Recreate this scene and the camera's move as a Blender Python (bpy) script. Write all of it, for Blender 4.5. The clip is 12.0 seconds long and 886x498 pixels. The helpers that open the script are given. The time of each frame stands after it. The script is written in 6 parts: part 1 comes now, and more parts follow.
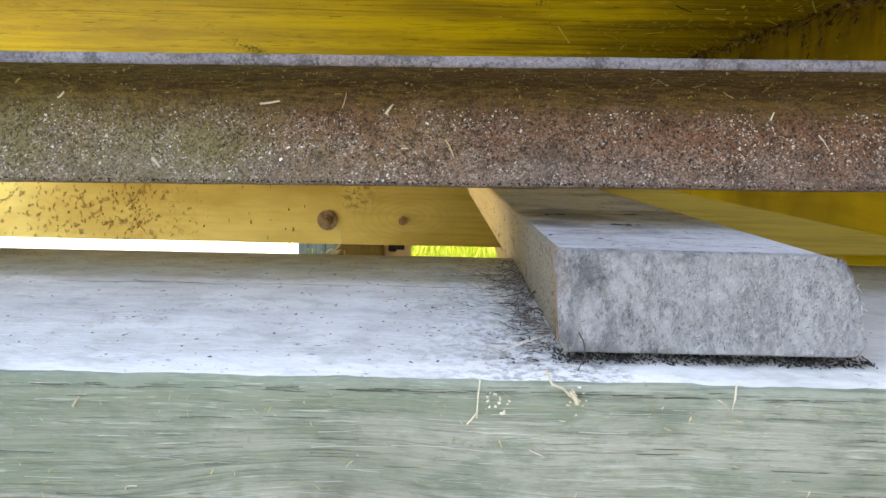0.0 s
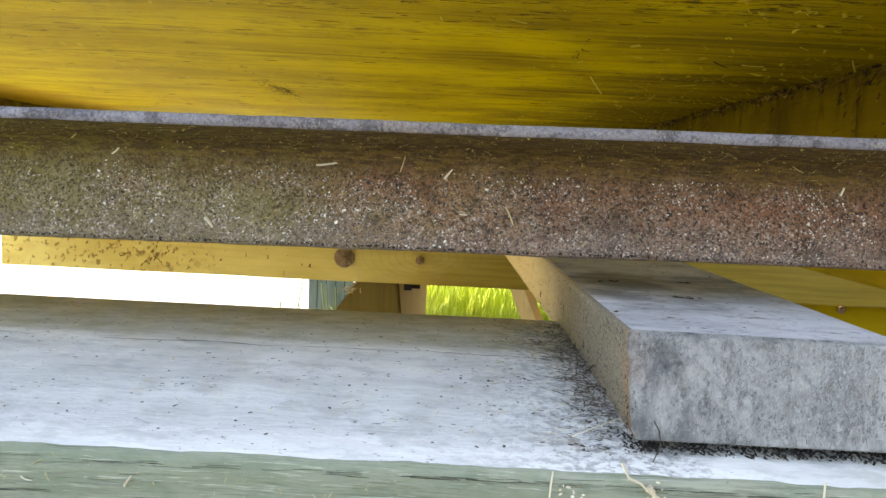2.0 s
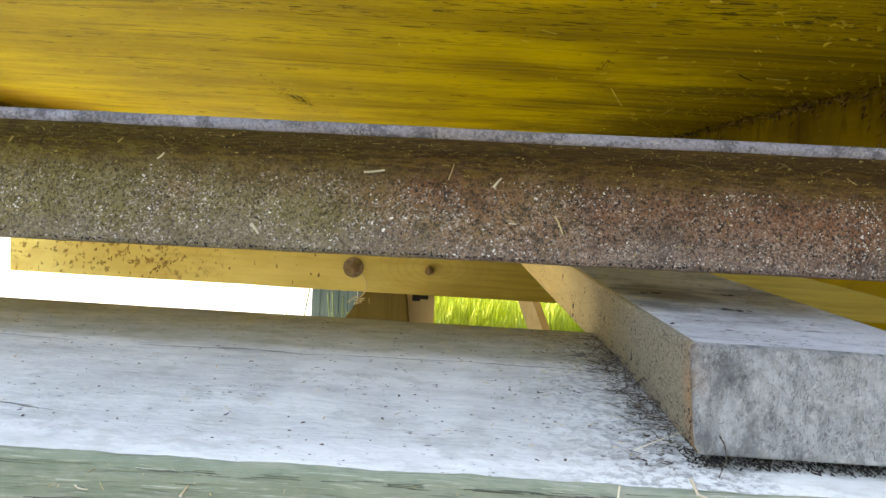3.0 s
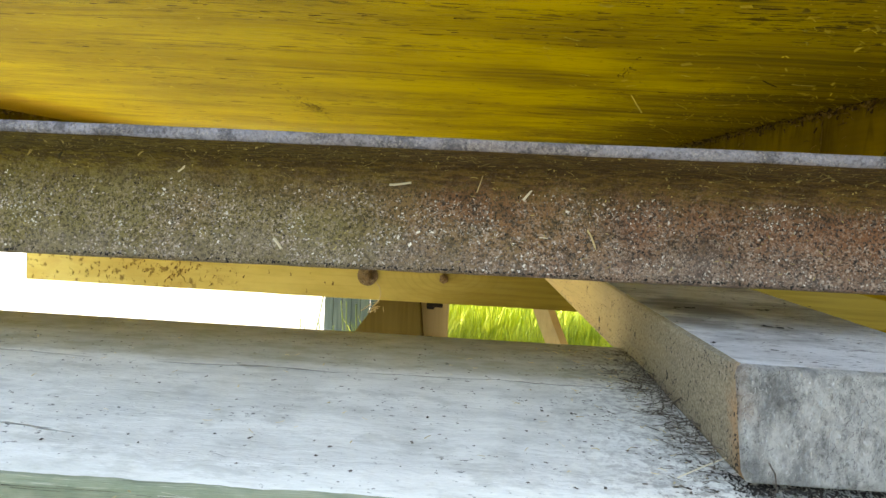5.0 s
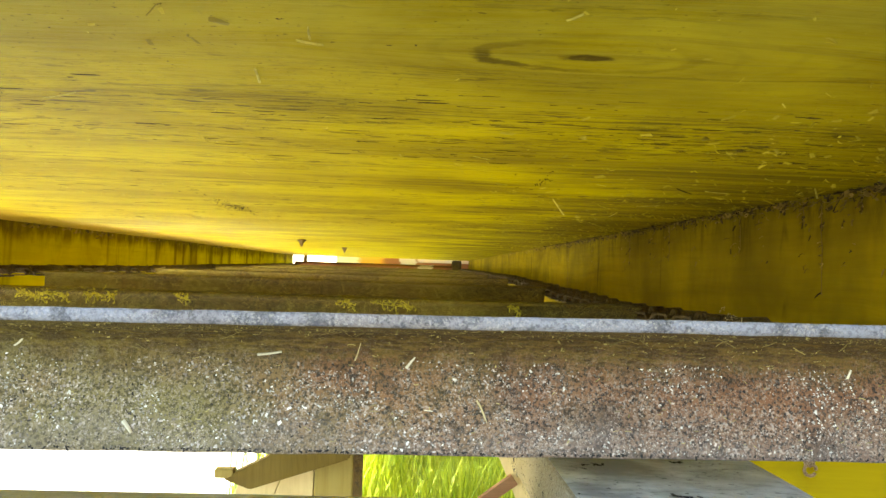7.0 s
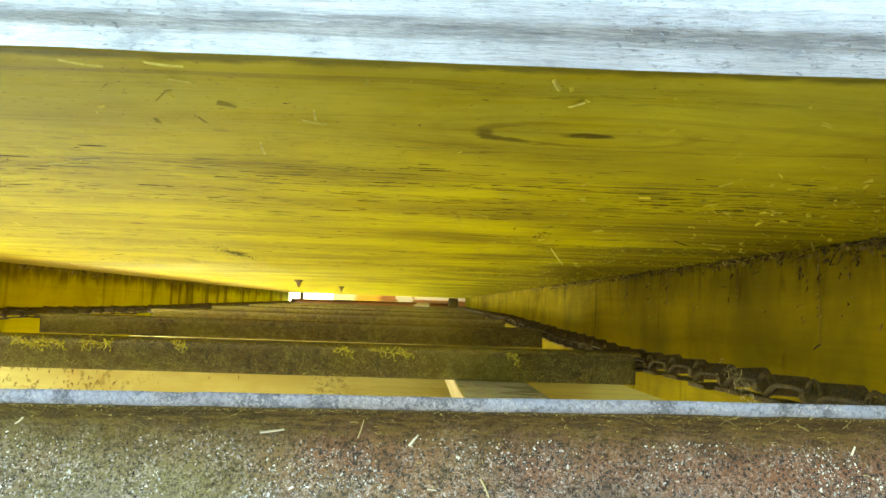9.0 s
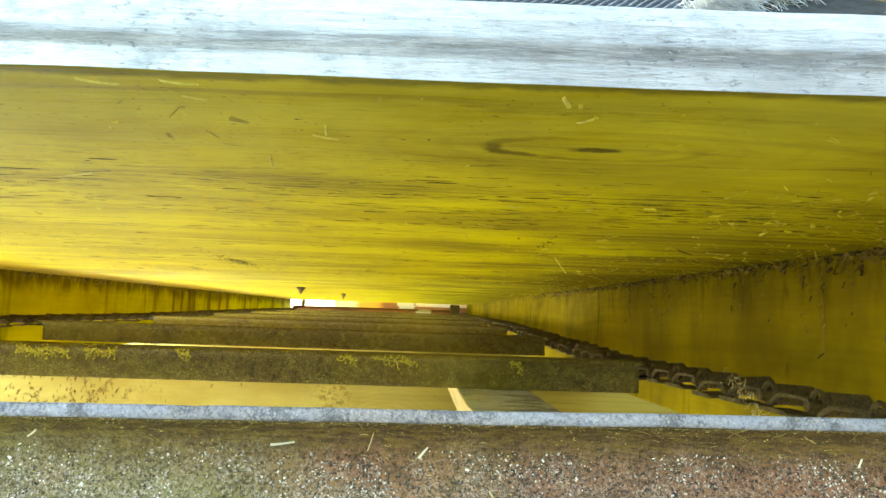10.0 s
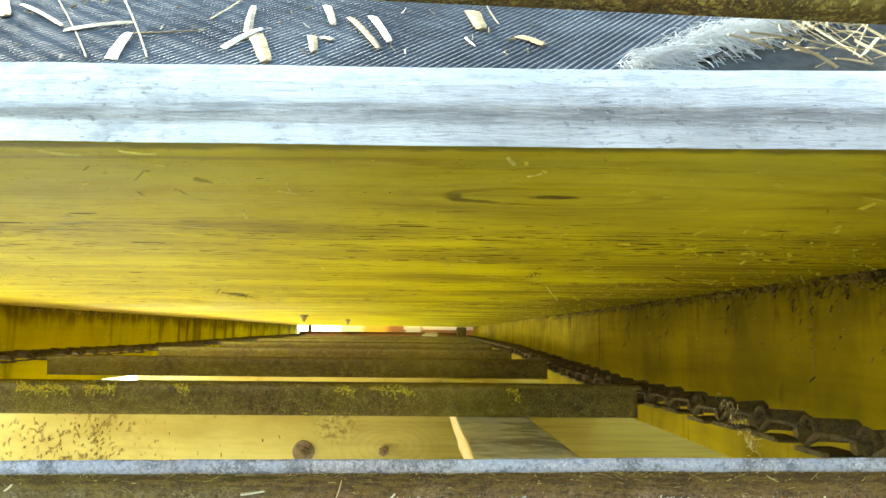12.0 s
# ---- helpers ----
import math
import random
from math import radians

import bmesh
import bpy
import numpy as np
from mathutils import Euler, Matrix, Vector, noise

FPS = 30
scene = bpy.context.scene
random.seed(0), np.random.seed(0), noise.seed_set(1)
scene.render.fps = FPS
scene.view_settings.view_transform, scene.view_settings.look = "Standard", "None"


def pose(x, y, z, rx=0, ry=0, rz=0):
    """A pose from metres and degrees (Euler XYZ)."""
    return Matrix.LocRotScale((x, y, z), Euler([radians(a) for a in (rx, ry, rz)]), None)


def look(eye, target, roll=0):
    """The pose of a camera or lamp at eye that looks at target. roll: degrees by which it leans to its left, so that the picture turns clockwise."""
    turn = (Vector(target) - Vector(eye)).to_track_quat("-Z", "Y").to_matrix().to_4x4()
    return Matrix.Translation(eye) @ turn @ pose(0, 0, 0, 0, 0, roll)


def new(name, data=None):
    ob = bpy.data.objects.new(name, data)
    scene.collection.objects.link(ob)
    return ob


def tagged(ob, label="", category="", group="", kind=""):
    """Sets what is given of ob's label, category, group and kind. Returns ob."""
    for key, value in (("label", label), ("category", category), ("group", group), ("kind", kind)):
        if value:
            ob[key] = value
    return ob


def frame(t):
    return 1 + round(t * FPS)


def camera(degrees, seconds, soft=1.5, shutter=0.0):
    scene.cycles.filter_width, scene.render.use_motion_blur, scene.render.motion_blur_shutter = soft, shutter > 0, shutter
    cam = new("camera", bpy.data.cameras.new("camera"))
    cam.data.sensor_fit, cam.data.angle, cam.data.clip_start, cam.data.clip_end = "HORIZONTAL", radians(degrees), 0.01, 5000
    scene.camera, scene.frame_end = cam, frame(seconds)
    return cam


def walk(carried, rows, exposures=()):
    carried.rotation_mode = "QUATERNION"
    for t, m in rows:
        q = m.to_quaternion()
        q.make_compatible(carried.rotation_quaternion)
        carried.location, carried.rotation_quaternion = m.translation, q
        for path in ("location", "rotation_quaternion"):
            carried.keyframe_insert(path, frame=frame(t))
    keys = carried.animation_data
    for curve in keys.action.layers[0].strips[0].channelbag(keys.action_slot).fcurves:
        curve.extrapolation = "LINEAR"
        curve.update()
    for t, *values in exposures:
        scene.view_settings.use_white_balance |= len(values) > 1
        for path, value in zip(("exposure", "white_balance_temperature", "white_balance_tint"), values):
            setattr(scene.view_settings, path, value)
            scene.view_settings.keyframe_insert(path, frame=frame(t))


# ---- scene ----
cam = camera(64.6, 12.0)
PATH = [
    (0, (0.056, -0.032, 0.786), (0.05, 1.946, 0.488), 1.2),
    (0.2, (0.053, -0.035, 0.785), (0.039, 1.939, 0.468), 1.1),
    (0.3, (0.055, -0.04, 0.778), (0.024, 1.936, 0.469), 2.2),
    (0.4, (0.052, -0.033, 0.774), (0.026, 1.944, 0.471), 2.8),
    (0.5, (0.046, -0.026, 0.776), (0.025, 1.952, 0.481), 2.9),
    (0.7, (0.038, -0.029, 0.785), (-0.003, 1.949, 0.49), 2.1),
    (0.8, (0.042, -0.036, 0.788), (-0.004, 1.942, 0.501), 1.8),
    (1, (0.05, -0.036, 0.792), (0.013, 1.945, 0.525), 1.8),
    (1.2, (0.05, -0.039, 0.802), (0.014, 1.944, 0.547), 2.4),
    (1.5, (0.04, -0.039, 0.803), (0.009, 1.949, 0.579), 2.1),
    (1.7, (0.035, -0.031, 0.802), (0.0, 1.956, 0.584), 2.7),
    (2, (0.029, -0.019, 0.802), (-0.003, 1.971, 0.599), 2.7),
    (2.2, (0.024, -0.021, 0.804), (-0.015, 1.969, 0.606), 3.6),
    (2.5, (0.007, -0.025, 0.802), (-0.033, 1.966, 0.62), 3.3),
    (2.8, (0.005, -0.015, 0.8), (-0.026, 1.976, 0.612), 3.5),
    (3, (0.004, -0.015, 0.799), (-0.032, 1.977, 0.628), 3.3),
    (3.2, (0.001, -0.013, 0.8), (-0.036, 1.979, 0.624), 3.7),
    (4.8, (-0.006, -0.009, 0.802), (-0.061, 1.985, 0.653), 2.6),
    (5, (-0.005, -0.003, 0.802), (-0.075, 1.99, 0.647), 3.1),
    (5.5, (-0.004, 0.005, 0.815), (-0.056, 1.999, 0.673), 2.7),
    (5.7, (0.001, 0.013, 0.82), (-0.017, 2.008, 0.674), 2.5),
    (6, (0.01, 0.022, 0.818), (0.031, 2.019, 0.704), 1.6),
    (6.2, (0.016, 0.022, 0.835), (0.048, 2.018, 0.714), 1.2),
    (6.3, (0.018, 0.026, 0.835), (0.059, 2.023, 0.747), 2.3),
    (6.5, (0.022, 0.031, 0.83), (0.085, 2.03, 0.818), 1.3),
    (6.7, (0.023, 0.029, 0.831), (0.093, 2.028, 0.862), 1.7),
    (6.8, (0.027, 0.032, 0.834), (0.095, 2.031, 0.874), 2.0),
    (7, (0.026, 0.029, 0.847), (0.095, 2.026, 0.91), 1.9),
    (7.2, (0.032, 0.024, 0.854), (0.085, 2.023, 0.903), 1.7),
    (8.8, (0.028, 0.029, 0.866), (0.096, 2.022, 1.013), 1.2),
    (9, (0.022, 0.026, 0.866), (0.098, 2.018, 1.03), 1.9),
    (9.5, (0.023, 0.027, 0.863), (0.097, 2.018, 1.031), 2.0),
    (10, (0.018, 0.023, 0.869), (0.09, 2.013, 1.051), 1.9),
    (10.5, (0.016, 0.023, 0.865), (0.074, 2.011, 1.071), 2.2),
    (11, (0.02, 0.019, 0.867), (0.085, 2.006, 1.088), 2.2),
    (11.5, (0.024, 0.015, 0.874), (0.061, 2.0, 1.118), 1.3),
    (12, (0.039, 0.012, 0.882), (0.089, 1.996, 1.123), 0.6),
]
EXPOSURES = [(0.0, 2.82, 7500, 18), (1.0, 2.75, 7500, 17), (2.0, 2.72, 7700, 14), (3.0, 2.7, 7800, 14), (5.0, 2.73, 8200, 8), (6.0, 2.68, 8200, 6), (6.5, 2.98, 7900, 4), (7.0, 3.57, 7500, 2), (9.0, 3.66, 7100, -8), (10.5, 3.78, 7100, -7), (12.0, 3.67, 7100, -5)]
walk(cam, [(t, look(eye, target, roll)) for t, eye, target, roll in PATH], EXPOSURES)

# ---- world, sun, exposure ----
SUN_EL, SUN_AZ = radians(38), radians(-60)      # the sun stands to the far left of the wagon
world = bpy.data.worlds.new("sky")
scene.world = world
world.use_nodes = True
sky = world.node_tree.nodes.new("ShaderNodeTexSky")
sky.sky_type, sky.sun_disc = "NISHITA", False
sky.sun_elevation, sky.sun_rotation = SUN_EL, SUN_AZ
world.node_tree.links.new(sky.outputs[0], world.node_tree.nodes["Background"].inputs[0])
world.node_tree.nodes["Background"].inputs[1].default_value = 0.15
sun = new("sun", bpy.data.lights.new("sun", "SUN"))
sun.data.energy, sun.data.angle, sun.data.color = 3.0, radians(0.5), (1.0, 0.95, 0.86)
sun_from = Vector((math.sin(SUN_AZ) * math.cos(SUN_EL), math.cos(SUN_AZ) * math.cos(SUN_EL), math.sin(SUN_EL)))
sun.matrix_world = look(sun_from * 20, (0, 0, 0))


# ---- materials ----
class Mat:
    """A node material with short ways to add nodes."""

    def __init__(self, name, rough=0.7, metal=0.0):
        self.m = bpy.data.materials.new(name)
        self.m.use_nodes = True
        self.n, self.l = self.m.node_tree.nodes, self.m.node_tree.links
        self.b = self.n["Principled BSDF"]
        self.b.inputs["Roughness"].default_value = rough
        self.b.inputs["Metallic"].default_value = metal
        self.b.inputs["Specular IOR Level"].default_value = 0.3
        self.co = self.n.new("ShaderNodeTexCoord").outputs["Object"]

    def put(self, socket, value):
        if isinstance(value, bpy.types.NodeSocket):
            self.l.new(value, socket)
        else:
            socket.default_value = value

    def mapped(self, scale, co=None, rot=(0, 0, 0), loc=(0, 0, 0)):
        k = self.n.new("ShaderNodeMapping")
        self.l.new(co or self.co, k.inputs[0])
        k.inputs["Scale"].default_value, k.inputs["Rotation"].default_value, k.inputs["Location"].default_value = scale, rot, loc
        return k.outputs[0]

    def noise(self, scale, detail=4.0, rough=0.55, co=None, distort=0.0):
        k = self.n.new("ShaderNodeTexNoise")
        self.l.new(co or self.co, k.inputs["Vector"])
        k.inputs["Scale"].default_value, k.inputs["Detail"].default_value = scale, detail
        k.inputs["Roughness"].default_value, k.inputs["Distortion"].default_value = rough, distort
        return k.outputs["Fac"]

    def math(self, op, a, b=0.0, c=0.0):
        k = self.n.new("ShaderNodeMath")
        k.operation = op
        for s, v in zip(k.inputs, (a, b, c)):
            self.put(s, v)
        return k.outputs[0]

    def step(self, v, lo, hi, a=0.0, b=1.0):
        k = self.n.new("ShaderNodeMapRange")
        k.interpolation_type = "SMOOTHSTEP"
        for s, x in zip(k.inputs, (v, lo, hi, a, b)):
            self.put(s, x)
        return k.outputs[0]

    def mix(self, f, a, b, how="MIX"):
        k = self.n.new("ShaderNodeMix")
        k.data_type, k.blend_type = "RGBA", how
        self.put(k.inputs[0], f)
        self.put(k.inputs[6], a if isinstance(a, bpy.types.NodeSocket) else (*a, 1))
        self.put(k.inputs[7], b if isinstance(b, bpy.types.NodeSocket) else (*b, 1))
        return k.outputs[2]

    def axis(self, i, co=None):
        k = self.n.new("ShaderNodeSeparateXYZ")
        self.l.new(co or self.co, k.inputs[0])
        return k.outputs[i]

    def random(self, island=False):
        k = self.n.new("ShaderNodeNewGeometry" if island else "ShaderNodeObjectInfo")
        return k.outputs["Random Per Island" if island else "Random"]

    def done(self, colour, bump=None, height=0.001, rough=None):
        self.put(self.b.inputs["Base Color"], colour if isinstance(colour, bpy.types.NodeSocket) else (*colour, 1))
        if bump is not None:
            k = self.n.new("ShaderNodeBump")
            k.inputs["Strength"].default_value, k.inputs["Distance"].default_value = 1.0, height
            self.l.new(bump, k.inputs["Height"])
            self.l.new(k.outputs[0], self.b.inputs["Normal"])
        if rough is not None:
            self.put(self.b.inputs["Roughness"], rough)
        return self.m


def wood(name, light, dark, along="x", fine=1.0, streak=0.6, rough=0.75, stains=(0.08, 0.06, 0.03), stain=0.5, bump=0.0006, drips=None, cracks=0.0, end_grey=None, rim=None):
    """Sawn wood: long grain along one axis, soft wide bands, stains, drips and dirt."""
    k = Mat(name, rough)
    k.b.inputs["Specular IOR Level"].default_value = 0.03
    i = "xyz".index(along)
    squeeze = lambda s, thin: tuple(s if j == i else s * thin for j in range(3))
    warp = k.noise(2.2, 2)
    bend = k.n.new("ShaderNodeVectorMath")
    bend.operation = "MULTIPLY_ADD"
    k.l.new(k.co, bend.inputs[0])
    bend.inputs[1].default_value = (1, 1, 1)
    shift = k.n.new("ShaderNodeCombineXYZ")
    for j in range(3):
        if j != i:
            k.l.new(k.math("MULTIPLY", k.math("SUBTRACT", warp, 0.5), 0.05), shift.inputs[j])
    k.l.new(shift.outputs[0], bend.inputs[2])
    co2 = bend.outputs[0]
    bands = k.noise(1.0, 4, 0.6, k.mapped(squeeze(0.9, 17), co2))
    grain = k.noise(1.0, 5, 0.65, k.mapped(squeeze(5.0 * fine, 26), co2))
    fibre = k.noise(1.0, 3, 0.6, k.mapped(squeeze(24.0 * fine, 14), co2))
    blot = k.noise(5.0, 5, 0.6)
    f = k.math("ADD", k.math("MULTIPLY", k.step(bands, 0.3, 0.72), 0.45), k.math("MULTIPLY", k.step(grain, 0.36, 0.68), 0.55))
    col = k.mix(k.math("MULTIPLY", f, streak), light, dark)
    thin = k.step(grain, 0.64, 0.74)
    col = k.mix(k.math("MULTIPLY", thin, 0.55 * streak), col, stains)
    col = k.mix(k.step(blot, 0.52, 0.78, 0.0, stain), col, stains)
    if cracks:
        dash = k.noise(1.0, 4, 0.65, k.mapped(squeeze(9.0, 30), co2))
        where = k.step(k.noise(1.0, 3, 0.5, k.mapped(squeeze(1.0, 7), co2)), 0.42, 0.58)
        dashes = k.math("MULTIPLY", k.step(dash, 0.555, 0.625), where)
        col = k.mix(k.math("MULTIPLY", dashes, cracks), col, tuple(0.28 * c for c in dark))
    if drips:
        run = k.noise(1.0, 4, 0.65, k.mapped((15.0, 15.0, 2.2)), 0.6)
        broad = k.noise(1.0, 5, 0.6, k.mapped((3.2, 3.2, 2.4)), 0.4)
        col = k.mix(k.step(broad, 0.36, 0.72, 0.0, 0.75), col, drips)
        col = k.mix(k.step(run, 0.62, 0.74, 0.0, 0.7), col, tuple(0.45 * c for c in drips))
        for many, longest, lo in ((9.0, 0.06, 0.42), (58.0, 0.22, 0.62)):
            length = k.step(k.noise(1.0, 3, 0.6, k.mapped((0, many, 0))), lo, lo + 0.17, 0.0, longest)
            depth = k.math("ADD", k.math("SUBTRACT", 0.951, k.axis(2)), k.math("MULTIPLY", k.noise(60.0, 4, 0.7), 0.03))
            ran = k.math("MULTIPLY", k.step(k.math("SUBTRACT", depth, length), 0.06, -0.05), k.step(k.noise(1.0, 5, 0.7, k.mapped((50, 50, 14))), 0.38, 0.66, 0.0, 0.6))
            col = k.mix(ran, col, tuple(0.35 * c for c in drips))
    if rim:
        fall = k.math("ADD", k.math("SUBTRACT", 0.951, k.axis(2)), k.math("MULTIPLY", k.math("SUBTRACT", k.noise(1.0, 5, 0.65, k.mapped((1.0, 7.0, 3.0))), 0.5), -0.16))
        col = k.mix(k.math("MULTIPLY", k.step(fall, 0.062, 0.014), k.step(k.noise(1.0, 5, 0.7, k.mapped((1.0, 30.0, 12.0))), 0.30, 0.55, 0.4, 0.85)), col, rim)
        streak_2 = k.noise(1.0, 4, 0.6, k.mapped((1.0, 6.5, 0.5)))
        col = k.mix(k.step(streak_2, 0.52, 0.61, 0.0, 0.75), col, tuple(0.8 * c for c in rim))
    if end_grey:
        edge = k.math("ADD", k.axis(1), k.math("MULTIPLY", k.noise(30.0, 6, 0.7), 0.09))
        col = k.mix(k.step(edge, end_grey[1], end_grey[0], 0.0, 0.92), col, k.mix(k.step(k.noise(700.0, 5, 0.75), 0.36, 0.64), (0.24, 0.22, 0.18), (0.095, 0.085, 0.07)))
        torn = k.math("MULTIPLY", k.step(k.math("ADD", k.axis(1), k.math("MULTIPLY", k.noise(55.0, 5, 0.7), 0.03)), -0.895, -0.918), k.step(k.noise(70.0, 4, 0.6), 0.36, 0.56))
        col = k.mix(k.math("MULTIPLY", torn, 0.75), col, (0.34, 0.195, 0.10))
    h = k.math("ADD", k.math("MULTIPLY", grain, 0.7), k.math("MULTIPLY", fibre, 0.5))
    return k.done(col, h, bump, k.step(fibre, 0.2, 0.8, rough - 0.1, min(1.0, rough + 0.12)))


def weathered(name, along="x", tint=(0.42, 0.45, 0.50), dark=(0.10, 0.11, 0.12), grit=0.5, pale=(0.62, 0.66, 0.72), fine=1.0, streaks=0.62, thin=9.0, stripe=None, bands=0.0, fuzz=0.4, relief=0.0008):
    """Silver-grey bare wood with black specks of dirt."""
    k = Mat(name, 0.88)
    i = "xyz".index(along)
    squeeze = lambda s, thin: tuple(s if j == i else s * thin for j in range(3))
    grain = k.noise(1.0, 6, 0.7, k.mapped(squeeze(15.0 * fine, thin)), 0.5)
    fibre = k.noise(1.0, 4, 0.65, k.mapped(squeeze(90.0 * fine, 5)))
    cloud = k.noise(17.0, 6, 0.65)
    col = k.mix(k.step(cloud, 0.3, 0.7), tint, pale)
    col = k.mix(k.step(grain, 0.5, 0.76, 0.0, streaks), col, dark)
    col = k.mix(k.step(fibre, 0.58, 0.8, 0.0, fuzz), col, dark)
    if stripe:
        blot = k.noise(1.0, 5, 0.7, k.mapped((45, 90, 110)))
        col = k.mix(k.step(blot, 0.50, 0.68, 0.0, 0.55), col, tuple(1.9 * c for c in dark))
    if bands:
        col = k.mix(k.step(k.noise(1.0, 4, 0.6, k.mapped((9, 14, 9))), 0.46, 0.66, 0.0, bands), col, tuple(1.6 * c for c in dark))
    if stripe:
        off = k.math("ABSOLUTE", k.math("SUBTRACT", k.math("ADD", k.axis(2), k.math("MULTIPLY", k.noise(1.0, 4, 0.6, k.mapped((9, 9, 60))), 0.008)), stripe + 0.004))
        col = k.mix(k.math("MULTIPLY", k.step(off, 0.0055, 0.001), k.step(k.noise(1.0, 5, 0.7, k.mapped((40, 40, 500))), 0.3, 0.6, 0.15, 0.65)), col, dark)
    specks = k.math("MULTIPLY", k.step(k.noise(1.0, 3, 0.65, k.mapped(squeeze(190.0, 2.4))), 0.58, 0.68), k.step(k.noise(24.0, 4), 0.38, 0.62))
    col = k.mix(k.math("MULTIPLY", specks, grit), col, (0.03, 0.028, 0.03))
    return k.done(col, k.math("ADD", grain, k.math("MULTIPLY", fibre, 0.6)), relief)


def rusty(name, base=(0.13, 0.075, 0.06), warm=(0.20, 0.085, 0.035), grey=(0.19, 0.17, 0.17), moss=None, specks=0.8, pits=0.8, band=None, sides=None, grain=(0.66, 0.57, 0.47)):
    """Rusted, dusty steel: brown and grey blotches, black pits, pale dust grains."""
    k = Mat(name, 0.85, 0.1)
    cloud, spots = k.noise(9.0, 5, 0.62), k.noise(560.0, 5, 0.75)
    blots = k.noise(70.0, 5, 0.7)
    col = k.mix(k.step(cloud, 0.38, 0.72), base, grey)
    col = k.mix(k.step(k.noise(5.0, 4), 0.48, 0.7, 0.0, 0.75), col, warm)
    col = k.mix(k.step(blots, 0.46, 0.60, 0.0, 0.75), col, tuple(0.36 * c for c in base))
    col = k.mix(k.step(k.noise(160.0, 4, 0.7), 0.56, 0.70, 0.0, 0.28), col, warm)
    col = k.mix(k.step(spots, 0.46, 0.60, 0.0, pits), col, (0.03, 0.022, 0.018))
    if moss:
        col = k.mix(k.step(k.noise(4.0, 4), 0.4, 0.62, 0.0, 0.75), col, moss)
    if sides:
        along = k.math("ADD", k.axis(0), k.math("MULTIPLY", k.math("SUBTRACT", k.noise(11.0, 5, 0.65), 0.5), 0.5))
        col = k.mix(k.step(along, 0.42, 0.16, 0.0, 0.8), col, k.mix(k.step(spots, 0.44, 0.60), (0.235, 0.195, 0.060), (0.085, 0.068, 0.018)))
        low = k.math("ADD", k.axis(2), k.math("MULTIPLY", k.math("SUBTRACT", k.noise(26.0, 5, 0.7), 0.5), 0.05))
        fresh = k.math("MULTIPLY", k.step(along, 0.15, 0.5), k.math("MULTIPLY", k.step(low, 0.018, 0.034), k.step(spots, 0.58, 0.44)))
        col = k.mix(k.math("MULTIPLY", fresh, 0.6), col, (0.25, 0.095, 0.030))
        col = k.mix(k.math("MULTIPLY", k.step(low, 0.020, 0.006), 0.3), col, (0.22, 0.175, 0.15))
    if band:
        # moss and chaff, with the shade under the top leg painted in
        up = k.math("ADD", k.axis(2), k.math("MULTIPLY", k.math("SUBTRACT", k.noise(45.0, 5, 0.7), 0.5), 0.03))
        moss_shade = k.noise(1.0, 5, 0.7, k.mapped((90, 420, 420)))
        tuft = k.mix(k.step(moss_shade, 0.44, 0.58), (0.085, 0.053, 0.009), (0.20, 0.148, 0.015))
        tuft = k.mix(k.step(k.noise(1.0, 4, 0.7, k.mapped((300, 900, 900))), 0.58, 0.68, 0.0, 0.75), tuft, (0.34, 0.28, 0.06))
        tuft = k.mix(k.step(along, 0.0, 0.35, 0.0, 0.55), tuft, k.mix(k.step(moss_shade, 0.42, 0.60), (0.060, 0.032, 0.010), (0.150, 0.075, 0.022)))
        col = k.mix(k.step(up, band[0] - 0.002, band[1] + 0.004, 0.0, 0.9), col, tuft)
    for many, lo, soft in ((420.0, 0.60, 0.05), (760.0, 0.55, 0.06), (1500.0, 0.53, 0.10)):
        grains = k.math("MULTIPLY", k.step(k.noise(many, 3, 0.6), lo, lo + soft), k.step(k.noise(60.0 if many < 1000 else 130.0, 4), 0.36, 0.6))
        if band:
            grains = k.math("MULTIPLY", grains, k.step(up, band[1] + 0.002, band[0] - 0.012, 0.15, 1.0))
        col = k.mix(k.math("MULTIPLY", grains, specks), col, grain)
    return k.done(col, k.math("ADD", spots, k.math("MULTIPLY", blots, 0.8)), 0.0014, k.step(spots, 0.3, 0.7, 0.72, 0.95))


def plain(name, colour, vary=0.35, scale=40.0, rough=0.8, metal=0.0, island=False):
    k = Mat(name, rough, metal)
    dark = tuple(c * (1 - vary) for c in colour)
    f = k.random(True) if island else k.step(k.noise(scale, 4), 0.3, 0.7)
    return k.done(k.mix(f, dark, colour), k.noise(scale * 6, 3), 0.0004)


